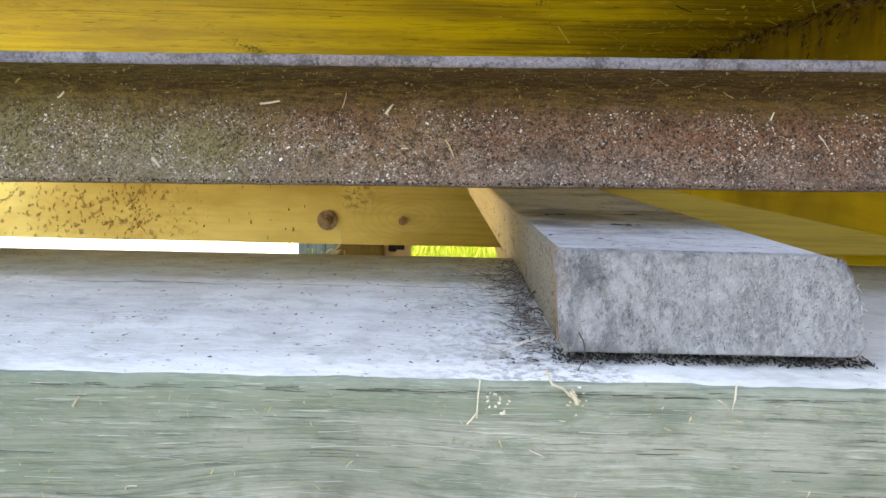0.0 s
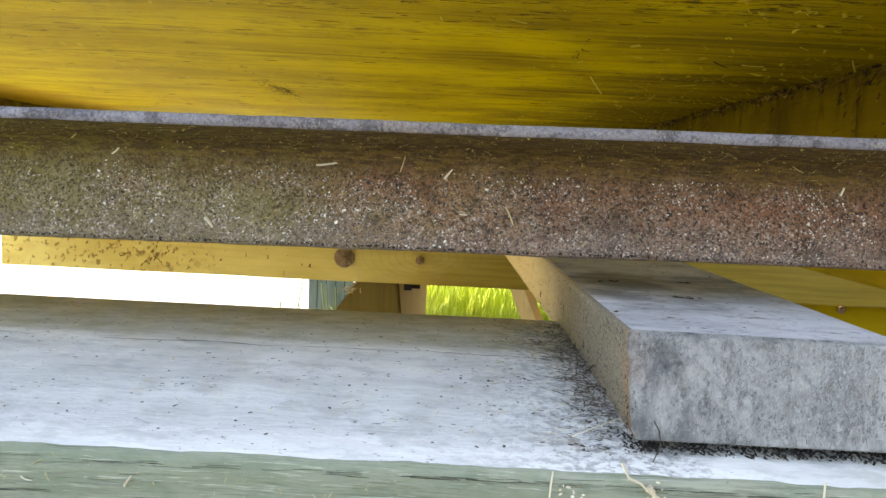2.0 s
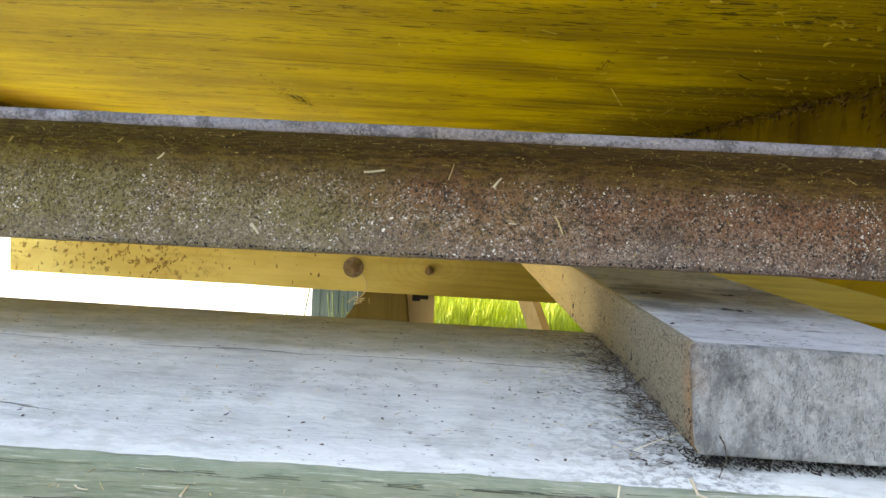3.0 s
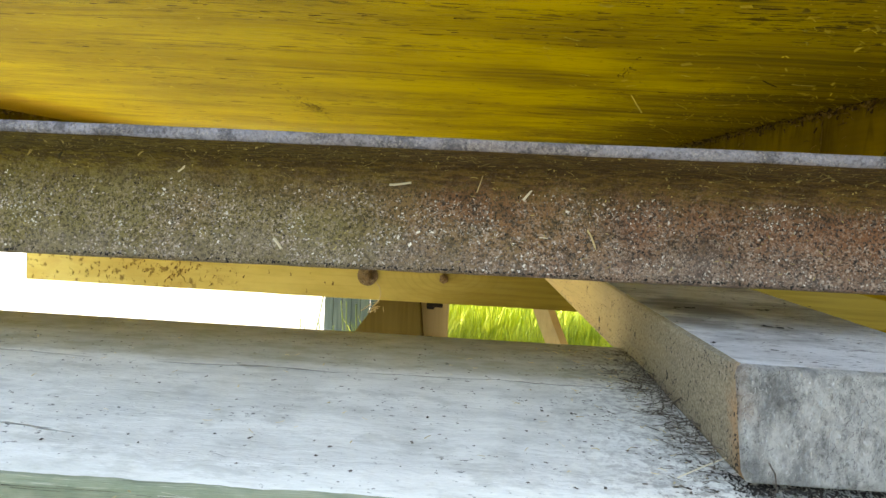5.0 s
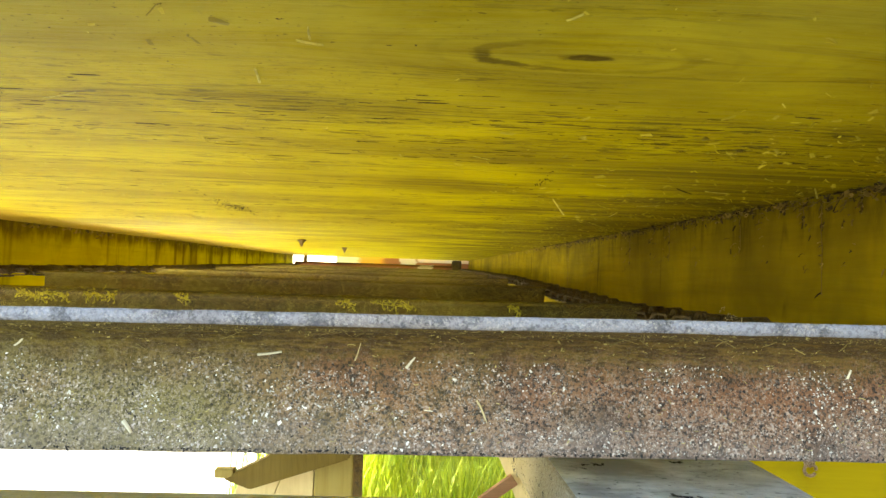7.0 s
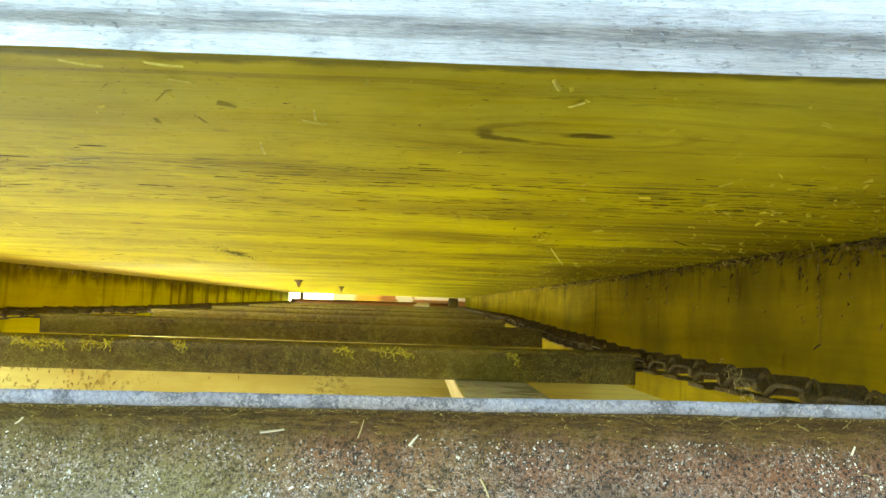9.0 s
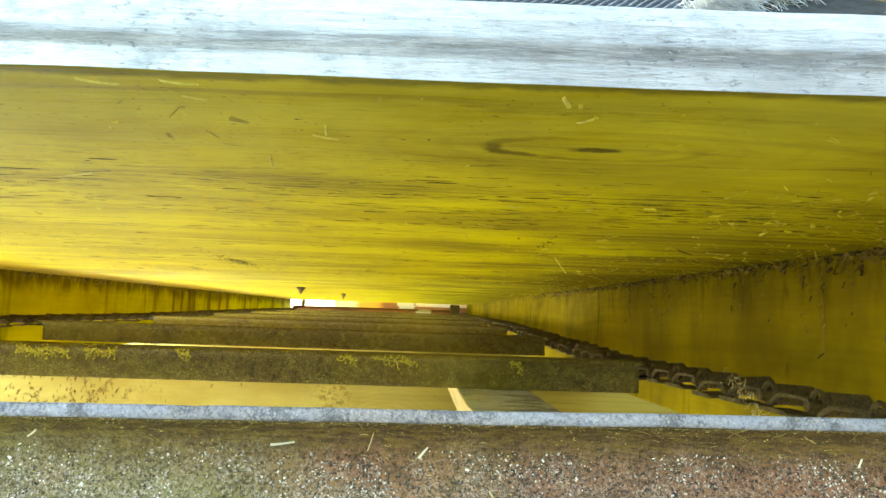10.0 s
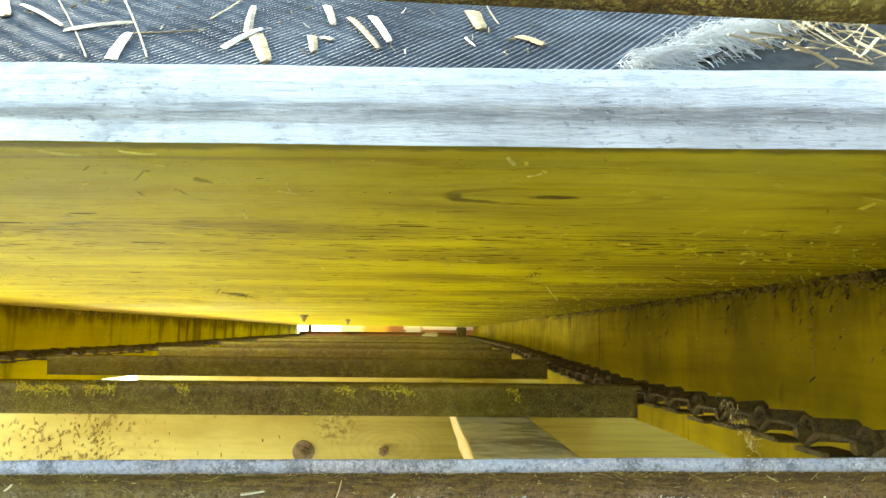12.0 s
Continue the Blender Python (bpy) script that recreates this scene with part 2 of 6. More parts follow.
def mossy_face(name):
    """Weathered sawn face, green with algae: wavy pale fibres and dark checks along x, bending round a knot."""
    k = Mat(name, 0.92)
    k.b.inputs["Specular IOR Level"].default_value = 0.05
    x, z = k.axis(0), k.axis(2)
    dx, dz = k.math("SUBTRACT", x, 0.31), k.math("SUBTRACT", z, 0.236)
    d = k.math("SQRT", k.math("ADD", k.math("POWER", k.math("MULTIPLY", dx, 0.45), 2.0), k.math("POWER", dz, 2.0)))
    bulge = k.math("MULTIPLY", k.math("MULTIPLY", k.step(d, 0.045, 0.0), k.math("SIGN", dz)), -0.012)
    sway = k.math("MULTIPLY", k.math("SUBTRACT", k.noise(1.0, 3, 0.5, k.mapped((7.0, 7.0, 12.0))), 0.5), 0.012)
    push = k.n.new("ShaderNodeCombineXYZ")
    k.l.new(k.math("ADD", bulge, sway), push.inputs[2])
    add = k.n.new("ShaderNodeVectorMath")
    k.l.new(k.co, add.inputs[0])
    k.l.new(push.outputs[0], add.inputs[1])
    co = add.outputs[0]
    lines = k.noise(1.0, 5, 0.72, k.mapped((6, 150, 190), co))
    hair = k.noise(1.0, 4, 0.65, k.mapped((22, 500, 620), co))
    wide = k.noise(1.0, 4, 0.6, k.mapped((3.5, 45, 45), co))
    mottle = k.noise(1.0, 6, 0.72, k.mapped((45, 100, 100)))
    col = k.mix(k.step(wide, 0.32, 0.68), (0.40, 0.40, 0.31), (0.25, 0.275, 0.19))
    col = k.mix(k.step(mottle, 0.42, 0.66, 0.0, 0.65), col, (0.185, 0.225, 0.15))
    col = k.mix(k.step(lines, 0.56, 0.70, 0.0, 0.4), col, (0.62, 0.61, 0.50))
    col = k.mix(k.step(lines, 0.46, 0.34, 0.0, 0.65), col, (0.14, 0.16, 0.11))
    col = k.mix(k.step(hair, 0.43, 0.32, 0.0, 0.55), col, (0.12, 0.135, 0.095))
    col = k.mix(k.step(hair, 0.58, 0.70, 0.0, 0.45), col, (0.72, 0.70, 0.58))
    col = k.mix(k.math("MULTIPLY", k.step(d, 0.014, 0.004), k.step(k.noise(60.0, 4), 0.35, 0.6, 0.1, 0.55)), col, (0.16, 0.165, 0.115))
    col = k.mix(k.step(k.noise(150.0, 4, 0.6), 0.66, 0.76, 0.0, 0.4), col, (0.09, 0.10, 0.07))
    return k.done(col, k.math("ADD", lines, k.math("MULTIPLY", hair, 0.5)), 0.0016)


def timber_top(name):
    """Silver-grey weathered top: short fibres along x, hairline cracks, a strip behind with grime and painted shade,
    dirt specks.
    """
    k = Mat(name, 0.9)
    k.b.inputs["Specular IOR Level"].default_value = 0.1
    fibre = k.noise(1.0, 5, 0.7, k.mapped((30.0, 150.0, 60.0)), 0.4)
    strand = k.noise(1.0, 4, 0.65, k.mapped((110.0, 520.0, 160.0)))
    cloud = k.noise(1.0, 6, 0.65, k.mapped((9.0, 26.0, 10.0)))
    blot = k.noise(1.0, 5, 0.7, k.mapped((34.0, 60.0, 30.0)))
    col = k.mix(k.step(cloud, 0.32, 0.68), (0.57, 0.57, 0.53), (0.74, 0.735, 0.69))
    col = k.mix(k.step(fibre, 0.50, 0.72, 0.0, 0.22), col, (0.38, 0.385, 0.36))
    col = k.mix(k.step(strand, 0.54, 0.72, 0.0, 0.28), col, (0.34, 0.34, 0.33))
    col = k.mix(k.step(strand, 0.42, 0.30, 0.0, 0.35), col, (0.86, 0.86, 0.84))
    col = k.mix(k.step(blot, 0.50, 0.66, 0.0, 0.46), col, (0.40, 0.40, 0.36))
    # back strip: grime plus the shade from above, put into the colour
    back = k.math("ADD", k.axis(1), k.math("MULTIPLY", k.math("SUBTRACT", k.noise(1.0, 4, 0.6, k.mapped((5.0, 40.0, 30.0))), 0.5), 0.035))
    grime = k.math("MULTIPLY", k.step(back, 0.030, 0.046), k.step(blot, 0.30, 0.62, 0.45, 1.0))
    col = k.mix(k.math("MULTIPLY", grime, 0.62), col, (0.31, 0.30, 0.20))
    crack = k.math("MULTIPLY", k.step(k.math("ABSOLUTE", k.math("SUBTRACT", back, 0.029)), 0.0016, 0.0003), k.step(k.noise(1.0, 3, 0.6, k.mapped((11, 3, 3))), 0.40, 0.54))
    other = k.math("ADD", back, k.math("MULTIPLY", k.axis(0), 0.16))
    crack = k.math("MAXIMUM", crack, k.math("MULTIPLY", k.step(k.math("ABSOLUTE", k.math("ADD", other, 0.048)), 0.0012, 0.0002), k.step(k.noise(1.0, 3, 0.6, k.mapped((16, 9, 3))), 0.52, 0.60)))
    col = k.mix(k.math("MULTIPLY", crack, 0.7), col, (0.14, 0.135, 0.11))
    specks = k.math("MULTIPLY", k.step(k.noise(1.0, 3, 0.6, k.mapped((230.0, 420.0, 200.0))), 0.63, 0.69), k.step(k.noise(26.0, 4), 0.42, 0.60))
    col = k.mix(k.math("MULTIPLY", specks, 0.8), col, (0.07, 0.065, 0.06))
    film = k.math("MULTIPLY", k.math("MULTIPLY", k.step(k.axis(0), 0.32, 0.405), k.step(k.axis(0), 0.45, 0.42)), k.step(k.noise(1.0, 6, 0.75, k.mapped((190, 260, 200))), 0.44, 0.60))
    col = k.mix(k.math("MULTIPLY", film, 0.7), col, (0.15, 0.14, 0.13))
    return k.done(col, k.math("ADD", fibre, k.math("SUBTRACT", k.math("MULTIPLY", blot, 0.8), crack)), 0.0006)


def beam_wood(name):
    """Pale planed softwood, worm-eaten at one end, grain curling round a knot; object x runs along the beam, z up."""
    k = Mat(name, 0.72)
    k.b.inputs["Specular IOR Level"].default_value = 0.05
    x, z = k.axis(0), k.axis(2)
    dx, dz = k.math("SUBTRACT", x, -0.05), k.math("SUBTRACT", z, 0.085)
    d = k.math("SQRT", k.math("ADD", k.math("POWER", k.math("MULTIPLY", dx, 0.5), 2.0), k.math("POWER", dz, 2.0)))
    near = k.step(d, 0.14, 0.02)
    wave = k.math("ADD", k.math("MULTIPLY", d, 520.0), k.math("MULTIPLY", k.noise(9.0, 3), 7.0))
    grain = k.noise(1.0, 5, 0.65, k.mapped((3.0, 95.0, 95.0)))
    cloud = k.noise(1.0, 5, 0.6, k.mapped((2.6, 7.0, 7.0)))
    col = k.mix(k.step(cloud, 0.32, 0.68), (0.66, 0.54, 0.17), (0.47, 0.35, 0.09))
    col = k.mix(k.step(grain, 0.50, 0.74, 0.0, 0.25), col, (0.35, 0.24, 0.06))
    col = k.mix(k.math("MULTIPLY", k.math("MULTIPLY", k.step(k.math("SINE", wave), 0.25, 0.95), near), 0.16), col, (0.28, 0.18, 0.04))
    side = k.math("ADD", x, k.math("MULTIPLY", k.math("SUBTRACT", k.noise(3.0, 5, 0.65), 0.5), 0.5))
    # the weaker light on the beam's right half is put into this colour
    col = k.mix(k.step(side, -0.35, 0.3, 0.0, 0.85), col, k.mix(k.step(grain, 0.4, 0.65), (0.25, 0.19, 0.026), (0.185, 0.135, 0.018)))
    eaten = k.math("MULTIPLY", k.step(side, -0.62, -0.86), k.step(k.noise(1.0, 5, 0.7, k.mapped((60.0, 60.0, 46.0), None, (0, 0.6, 0))), 0.575, 0.62))
    patch = k.math("MULTIPLY", k.step(k.math("SQRT", k.math("ADD", k.math("POWER", k.math("ADD", x, 0.2), 2.0), k.math("POWER", k.math("SUBTRACT", z, 0.15), 2.0))), 0.075, 0.02), k.step(k.noise(75.0, 5, 0.7), 0.50, 0.60))
    holes = k.math("MAXIMUM", eaten, k.math("MULTIPLY", patch, 0.8))
    col = k.mix(k.math("MULTIPLY", k.step(k.noise(1.0, 5, 0.7, k.mapped((14, 14, 22))), 0.5, 0.7), k.math("MULTIPLY", k.step(side, -0.6, -0.8), 0.45)), col, (0.44, 0.29, 0.08))
    col = k.mix(k.math("MULTIPLY", holes, 0.8), col, (0.21, 0.125, 0.035))
    return k.done(col, k.math("SUBTRACT", k.math("MULTIPLY", grain, 0.3), holes), 0.0025)


def deck_wood(name, knot):
    """Yellow-stained planed boards: cloudy stain, long grain along x, a band of fine black checks, dust, one knot."""
    k = Mat(name, 0.7)
    k.b.inputs["Specular IOR Level"].default_value = 0.06
    x, y = k.axis(0), k.axis(1)
    dx, dy = k.math("SUBTRACT", x, knot[0]), k.math("SUBTRACT", y, knot[1])
    d = k.math("SQRT", k.math("ADD", k.math("POWER", k.math("MULTIPLY", dx, 0.42), 2.0), k.math("POWER", dy, 2.0)))
    # the grain swerves round the knot and wanders a little everywhere
    sway = k.math("MULTIPLY", k.math("SUBTRACT", k.noise(1.0, 3, 0.5, k.mapped((2.4, 3.0, 1.0))), 0.5), 0.075)
    swerve = k.math("MULTIPLY", k.math("MULTIPLY", k.step(d, 0.085, 0.0), k.math("SIGN", dy)), -0.02)
    push = k.n.new("ShaderNodeCombineXYZ")
    k.l.new(k.math("ADD", sway, swerve), push.inputs[1])
    add = k.n.new("ShaderNodeVectorMath")
    k.l.new(k.co, add.inputs[0])
    k.l.new(push.outputs[0], add.inputs[1])
    co = add.outputs[0]
    cloud = k.noise(1.0, 5, 0.6, k.mapped((3.2, 7.5, 1.0), co))
    bands = k.noise(1.0, 4, 0.6, k.mapped((1.5, 17.0, 1.0), co))
    grain = k.noise(1.0, 5, 0.65, k.mapped((5.0, 150.0, 1.0), co))
    fine = k.noise(1.0, 4, 0.7, k.mapped((12.0, 520.0, 1.0), co))
    col = k.mix(k.step(cloud, 0.30, 0.66, 0.0, 0.85), (0.58, 0.455, 0.003), (0.36, 0.265, 0.002))
    col = k.mix(k.step(bands, 0.50, 0.76, 0.0, 0.22), col, (0.27, 0.18, 0.002))
    col = k.mix(k.step(grain, 0.52, 0.74, 0.0, 0.18), col, (0.22, 0.145, 0.002))
    # long thin dark grain lines, gathered into loose bands
    thread = k.noise(1.0, 5, 0.7, k.mapped((2.0, 82.0, 1.0), co))
    loose = k.step(k.noise(1.0, 3, 0.6, k.mapped((1.6, 13.0, 1.0), co)), 0.42, 0.66)
    col = k.mix(k.math("MULTIPLY", k.math("MULTIPLY", k.step(thread, 0.535, 0.585), loose), 0.66), col, (0.15, 0.100, 0.003))
    # mottled grime and dust: small dark and light flecks, stretched a little along the grain
    mott = k.noise(1.0, 6, 0.75, k.mapped((38.0, 95.0, 1.0)))
    patch = k.step(k.noise(1.0, 4, 0.6, k.mapped((4.0, 9.0, 1.0))), 0.34, 0.62, 0.15, 1.0)
    col = k.mix(k.math("MULTIPLY", k.step(mott, 0.53, 0.66), k.math("MULTIPLY", patch, 0.42)), col, (0.14, 0.100, 0.005))
    col = k.mix(k.math("MULTIPLY", k.step(mott, 0.45, 0.33), k.math("MULTIPLY", patch, 0.30)), col, (0.70, 0.58, 0.03))
    # brown grain dirt plus the dimmer light on the chain side, painted in
    rub_shade = k.math("MULTIPLY", k.step(k.math("ADD", x, k.math("MULTIPLY", k.math("SUBTRACT", cloud, 0.5), 1.4)), -0.06, 0.34), k.step(k.math("ADD", k.math("MULTIPLY", bands, 0.45), k.math("MULTIPLY", thread, 0.55)), 0.36, 0.62, 0.25, 1.0))
    col = k.mix(k.math("MULTIPLY", rub_shade, k.step(y, 0.42, 0.85, 0.55, 0.92)), col, (0.130, 0.086, 0.004))
    # fine black checks in a band along the front third
    where = k.math("ADD", k.axis(1, co), k.math("MULTIPLY", k.math("SUBTRACT", k.noise(3.0, 3), 0.5), 0.12))
    band = k.math("MULTIPLY", k.step(k.math("ABSOLUTE", k.math("SUBTRACT", where, 0.53)), 0.13, 0.03), k.step(k.noise(1.0, 3, 0.6, k.mapped((3.0, 40.0, 1.0), co)), 0.36, 0.56))
    stray = k.math("MULTIPLY", k.step(k.noise(1.0, 3, 0.6, k.mapped((2.6, 16.0, 1.0), co)), 0.52, 0.64), 0.7)
    dash = k.step(k.noise(1.0, 4, 0.68, k.mapped((24.0, 330.0, 1.0), co)), 0.53, 0.555)
    tick = k.step(k.noise(1.0, 4, 0.62, k.mapped((30.0, 125.0, 1.0), co)), 0.575, 0.60)
    dash = k.math("MAXIMUM", k.math("MULTIPLY", dash, 0.6), tick)
    col = k.mix(k.math("MULTIPLY", k.math("MULTIPLY", dash, k.math("MAXIMUM", band, stray)), 0.95), col, (0.062, 0.040, 0.003))
    # pale dust and grey smears towards the front, orange rot along the far side
    smear = k.noise(1.0, 5, 0.7, k.mapped((9.0, 26.0, 1.0), co))
    dusty = k.math("MULTIPLY", k.step(k.math("ADD", y, k.math("MULTIPLY", smear, 0.16)), 0.62, 0.36), k.step(smear, 0.36, 0.62))
    film = k.step(k.math("ADD", y, k.math("MULTIPLY", k.math("SUBTRACT", smear, 0.5), 0.20)), 0.60, 0.33)
    col = k.mix(k.math("MULTIPLY", film, 0.42), col, k.mix(k.step(k.noise(14.0, 5, 0.65), 0.36, 0.64), (0.42, 0.345, 0.026), (0.24, 0.185, 0.014)))
    col = k.mix(k.math("MULTIPLY", dusty, 0.36), col, (0.50, 0.43, 0.050))
    # darker strip along the front edge
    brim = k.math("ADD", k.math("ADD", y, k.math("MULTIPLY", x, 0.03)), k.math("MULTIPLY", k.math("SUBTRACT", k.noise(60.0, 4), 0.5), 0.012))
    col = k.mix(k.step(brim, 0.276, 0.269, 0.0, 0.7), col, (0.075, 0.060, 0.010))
    rot = k.step(k.math("ADD", x, k.math("MULTIPLY", k.noise(1.0, 4, 0.6, k.mapped((5.0, 3.0, 1.0))), 0.22)), -0.74, -0.86)
    col = k.mix(k.math("MULTIPLY", rot, 0.75), col, k.mix(k.step(grain, 0.4, 0.62), (0.42, 0.26, 0.020), (0.22, 0.11, 0.008)))
    # dirt specks
    specks = k.math("MULTIPLY", k.step(k.noise(1.0, 3, 0.6, k.mapped((260.0, 360.0, 1.0))), 0.64, 0.68), k.step(k.noise(9.0, 4), 0.42, 0.58))
    col = k.mix(k.math("MULTIPLY", specks, 0.7), col, (0.09, 0.058, 0.004))
    joint = k.math("MULTIPLY", k.step(k.math("ABSOLUTE", k.math("SUBTRACT", y, 2.70)), 0.016, 0.004), k.step(k.noise(1.0, 4, 0.6, k.mapped((8.0, 3.0, 1.0))), 0.36, 0.54))
    col = k.mix(k.math("MULTIPLY", joint, 0.8), col, (0.10, 0.065, 0.003))
    # the knot: a dark heart and a broken ring, strongest on one side
    wob = k.math("ADD", d, k.math("MULTIPLY", k.math("SUBTRACT", k.noise(30.0, 4, 0.6), 0.5), 0.016))
    gaps = k.step(k.noise(1.0, 4, 0.6, k.mapped((22.0, 60.0, 1.0))), 0.30, 0.44)
    ring = k.math("MULTIPLY", k.step(k.math("ABSOLUTE", k.math("SUBTRACT", wob, 0.0222)), 0.0038, 0.0012), k.math("MULTIPLY", gaps, k.math("MULTIPLY", k.step(dx, 0.02, -0.05, 0.30, 1.0), k.step(dy, -0.020, 0.008, 0.40, 1.0))))
    faint = k.math("MULTIPLY", k.step(k.math("SINE", k.math("MULTIPLY", wob, 620.0)), 0.4, 1.0), k.math("MULTIPLY", k.step(d, 0.08, 0.03), 0.09))
    heart = k.math("MULTIPLY", k.step(wob, 0.0064, 0.0036), k.step(k.noise(90.0, 4, 0.7), 0.25, 0.55, 0.45, 1.0))
    mark = k.math("MAXIMUM", heart, k.math("MAXIMUM", k.math("MULTIPLY", ring, 0.85), faint))
    col = k.mix(k.math("MULTIPLY", mark, 0.92), col, (0.070, 0.042, 0.003))
    h = k.math("ADD", k.math("MULTIPLY", grain, 0.5), k.math("ADD", k.math("MULTIPLY", fine, 0.35), k.math("MULTIPLY", smear, 0.4)))
    return k.done(col, h, 0.0009, k.step(fine, 0.25, 0.75, 0.55, 0.85))



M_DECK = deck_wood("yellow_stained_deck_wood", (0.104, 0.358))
# side plank wood in two tones: their uneven light is put into colour
M_SILL = wood("dimmed_brown_sill_wood", (0.34, 0.245, 0.008), (0.165, 0.110, 0.005), "y", 0.5, 0.5, 0.85, (0.10, 0.06, 0.008), 0.5, 0.0008, (0.11, 0.075, 0.008))
M_SILL_2 = wood("brightened_yellow_sill_wood", (0.66, 0.55, 0.010), (0.42, 0.33, 0.006), "y", 0.5, 0.5, 0.85, (0.10, 0.07, 0.006), 0.5, 0.0008, (0.38, 0.29, 0.008), rim=(0.16, 0.105, 0.010))
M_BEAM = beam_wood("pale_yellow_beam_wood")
M_TAN = wood("tan_post_wood", (0.17, 0.125, 0.036), (0.095, 0.068, 0.018), "z", 0.7, 0.6, 0.75, (0.10, 0.06, 0.03), 0.4, 0.0008)
M_PAINT = wood("bright_yellow_board_wood", (0.40, 0.31, 0.01), (0.27, 0.195, 0.008), "x", 0.6, 0.4, 0.6, (0.14, 0.09, 0.01), 0.4, 0.0005)
M_TOP = timber_top("silver_grey_timber_top")
M_FACE = mossy_face("algae_green_timber_face")
M_EDGE = weathered("silver_grey_deck_edge", "x", (0.41, 0.40, 0.385), (0.12, 0.118, 0.118), 0.5, (0.60, 0.585, 0.57), 2.6, 0.5, 14.0, 0.964, 0.0, 0.6, 0.0012)
M_PLANK = weathered("grey_plank_top", "x", (0.55, 0.55, 0.545), (0.13, 0.125, 0.12), 0.9, (0.80, 0.80, 0.80), 2.4, 0.7, 4.0, None, 0.9, 0.8, 0.0026)
def sawn_end(name):
    """A rough sawn end: growth rings, torn pale fibres over dark dirt, a chipped brown corner."""
    k = Mat(name, 0.95)
    k.b.inputs["Specular IOR Level"].default_value = 0.05
    x, z = k.axis(0), k.axis(2)
    # rings round a heart that lies beside and above the plank
    dist = k.math("SQRT", k.math("ADD", k.math("POWER", k.math("ADD", x, 0.115), 2.0), k.math("POWER", k.math("ADD", z, 0.055), 2.0)))
    dist = k.math("ADD", dist, k.math("MULTIPLY", k.math("SUBTRACT", k.noise(28.0, 4, 0.6), 0.5), 0.010))
    ring = k.step(k.math("SINE", k.math("MULTIPLY", dist, 760.0)), -0.2, 0.9)
    clear = k.step(k.noise(24.0, 4), 0.40, 0.62)
    blot = k.noise(1.0, 6, 0.7, k.mapped((34, 34, 30), None, (0, 0.7, 0)))
    fur = k.noise(1.0, 6, 0.8, k.mapped((420, 420, 300)))
    curl = k.noise(120.0, 4, 0.65, None, 2.2)
    col = k.mix(k.step(blot, 0.36, 0.62), (0.76, 0.76, 0.73), (0.50, 0.505, 0.485))
    col = k.mix(k.math("MULTIPLY", k.math("MULTIPLY", ring, clear), 0.26), col, (0.28, 0.28, 0.27))
    saw = k.noise(1.0, 5, 0.7, k.mapped((210, 210, 42), None, (0, 0.16, 0)))
    col = k.mix(k.step(saw, 0.50, 0.66, 0.0, 0.6), col, (0.30, 0.30, 0.285))
    col = k.mix(k.step(saw, 0.44, 0.32, 0.0, 0.5), col, (0.80, 0.80, 0.76))
    col = k.mix(k.step(fur, 0.52, 0.62, 0.0, 0.7), col, (0.84, 0.83, 0.80))
    col = k.mix(k.step(fur, 0.46, 0.36, 0.0, 0.7), col, (0.16, 0.16, 0.155))
    col = k.mix(k.step(k.math("ABSOLUTE", k.math("SUBTRACT", curl, 0.5)), 0.030, 0.006, 0.0, 0.45), col, (0.82, 0.82, 0.80))
    # a dark wet-looking smear runs down from the corner
    slant = k.math("ADD", k.math("ADD", x, k.math("MULTIPLY", z, 0.9)), k.math("MULTIPLY", k.math("SUBTRACT", k.noise(40.0, 5, 0.65), 0.5), 0.030))
    smear = k.math("MULTIPLY", k.step(k.math("ABSOLUTE", k.math("ADD", slant, 0.018)), 0.016, 0.002), k.step(blot, 0.32, 0.60))
    col = k.mix(k.math("MULTIPLY", smear, k.step(fur, 0.36, 0.6, 0.75, 0.35)), col, (0.10, 0.105, 0.105))
    col = k.mix(k.step(k.noise(1.0, 5, 0.65, k.mapped((38, 38, 24), None, (0, 0.5, 0))), 0.50, 0.66, 0.0, 0.7), col, (0.19, 0.195, 0.195))
    corner = k.math("MULTIPLY", k.step(k.math("ADD", x, k.math("MULTIPLY", k.noise(60.0, 4, 0.6), 0.02)), -0.043, -0.052), k.step(k.noise(34.0, 4, 0.6), 0.36, 0.56))
    col = k.mix(k.math("MULTIPLY", corner, 0.75), col, (0.33, 0.20, 0.11))
    return k.done(col, k.math("ADD", k.math("ADD", fur, k.math("SUBTRACT", curl, saw)), k.math("ADD", k.math("MULTIPLY", blot, 0.8), k.math("MULTIPLY", ring, 0.12))), 0.0055)


M_END = sawn_end("rough_sawn_plank_end")
M_SIDE = wood("fresh_plank_side", (0.60, 0.46, 0.20), (0.36, 0.26, 0.13), "y", 0.8, 0.5, 0.85, (0.16, 0.11, 0.07), 0.7, 0.0008, None, 0.3, (-0.82, -0.45))
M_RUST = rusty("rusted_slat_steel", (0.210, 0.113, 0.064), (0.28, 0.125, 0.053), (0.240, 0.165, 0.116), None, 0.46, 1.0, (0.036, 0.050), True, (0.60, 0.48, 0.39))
M_RIM = rusty("worn_slat_edge", (0.29, 0.275, 0.30), (0.27, 0.215, 0.19), (0.36, 0.35, 0.39), None, 0.3, 0.3)
M_PIT = plain("brown_pits", (0.42, 0.27, 0.08), 0.7, 60, 0.95, 0.0, True)
M_BRACE = wood("pale_brace_wood", (0.66, 0.54, 0.29), (0.46, 0.35, 0.17), "z", 0.7, 0.5, 0.75, (0.20, 0.14, 0.07), 0.3, 0.0008)
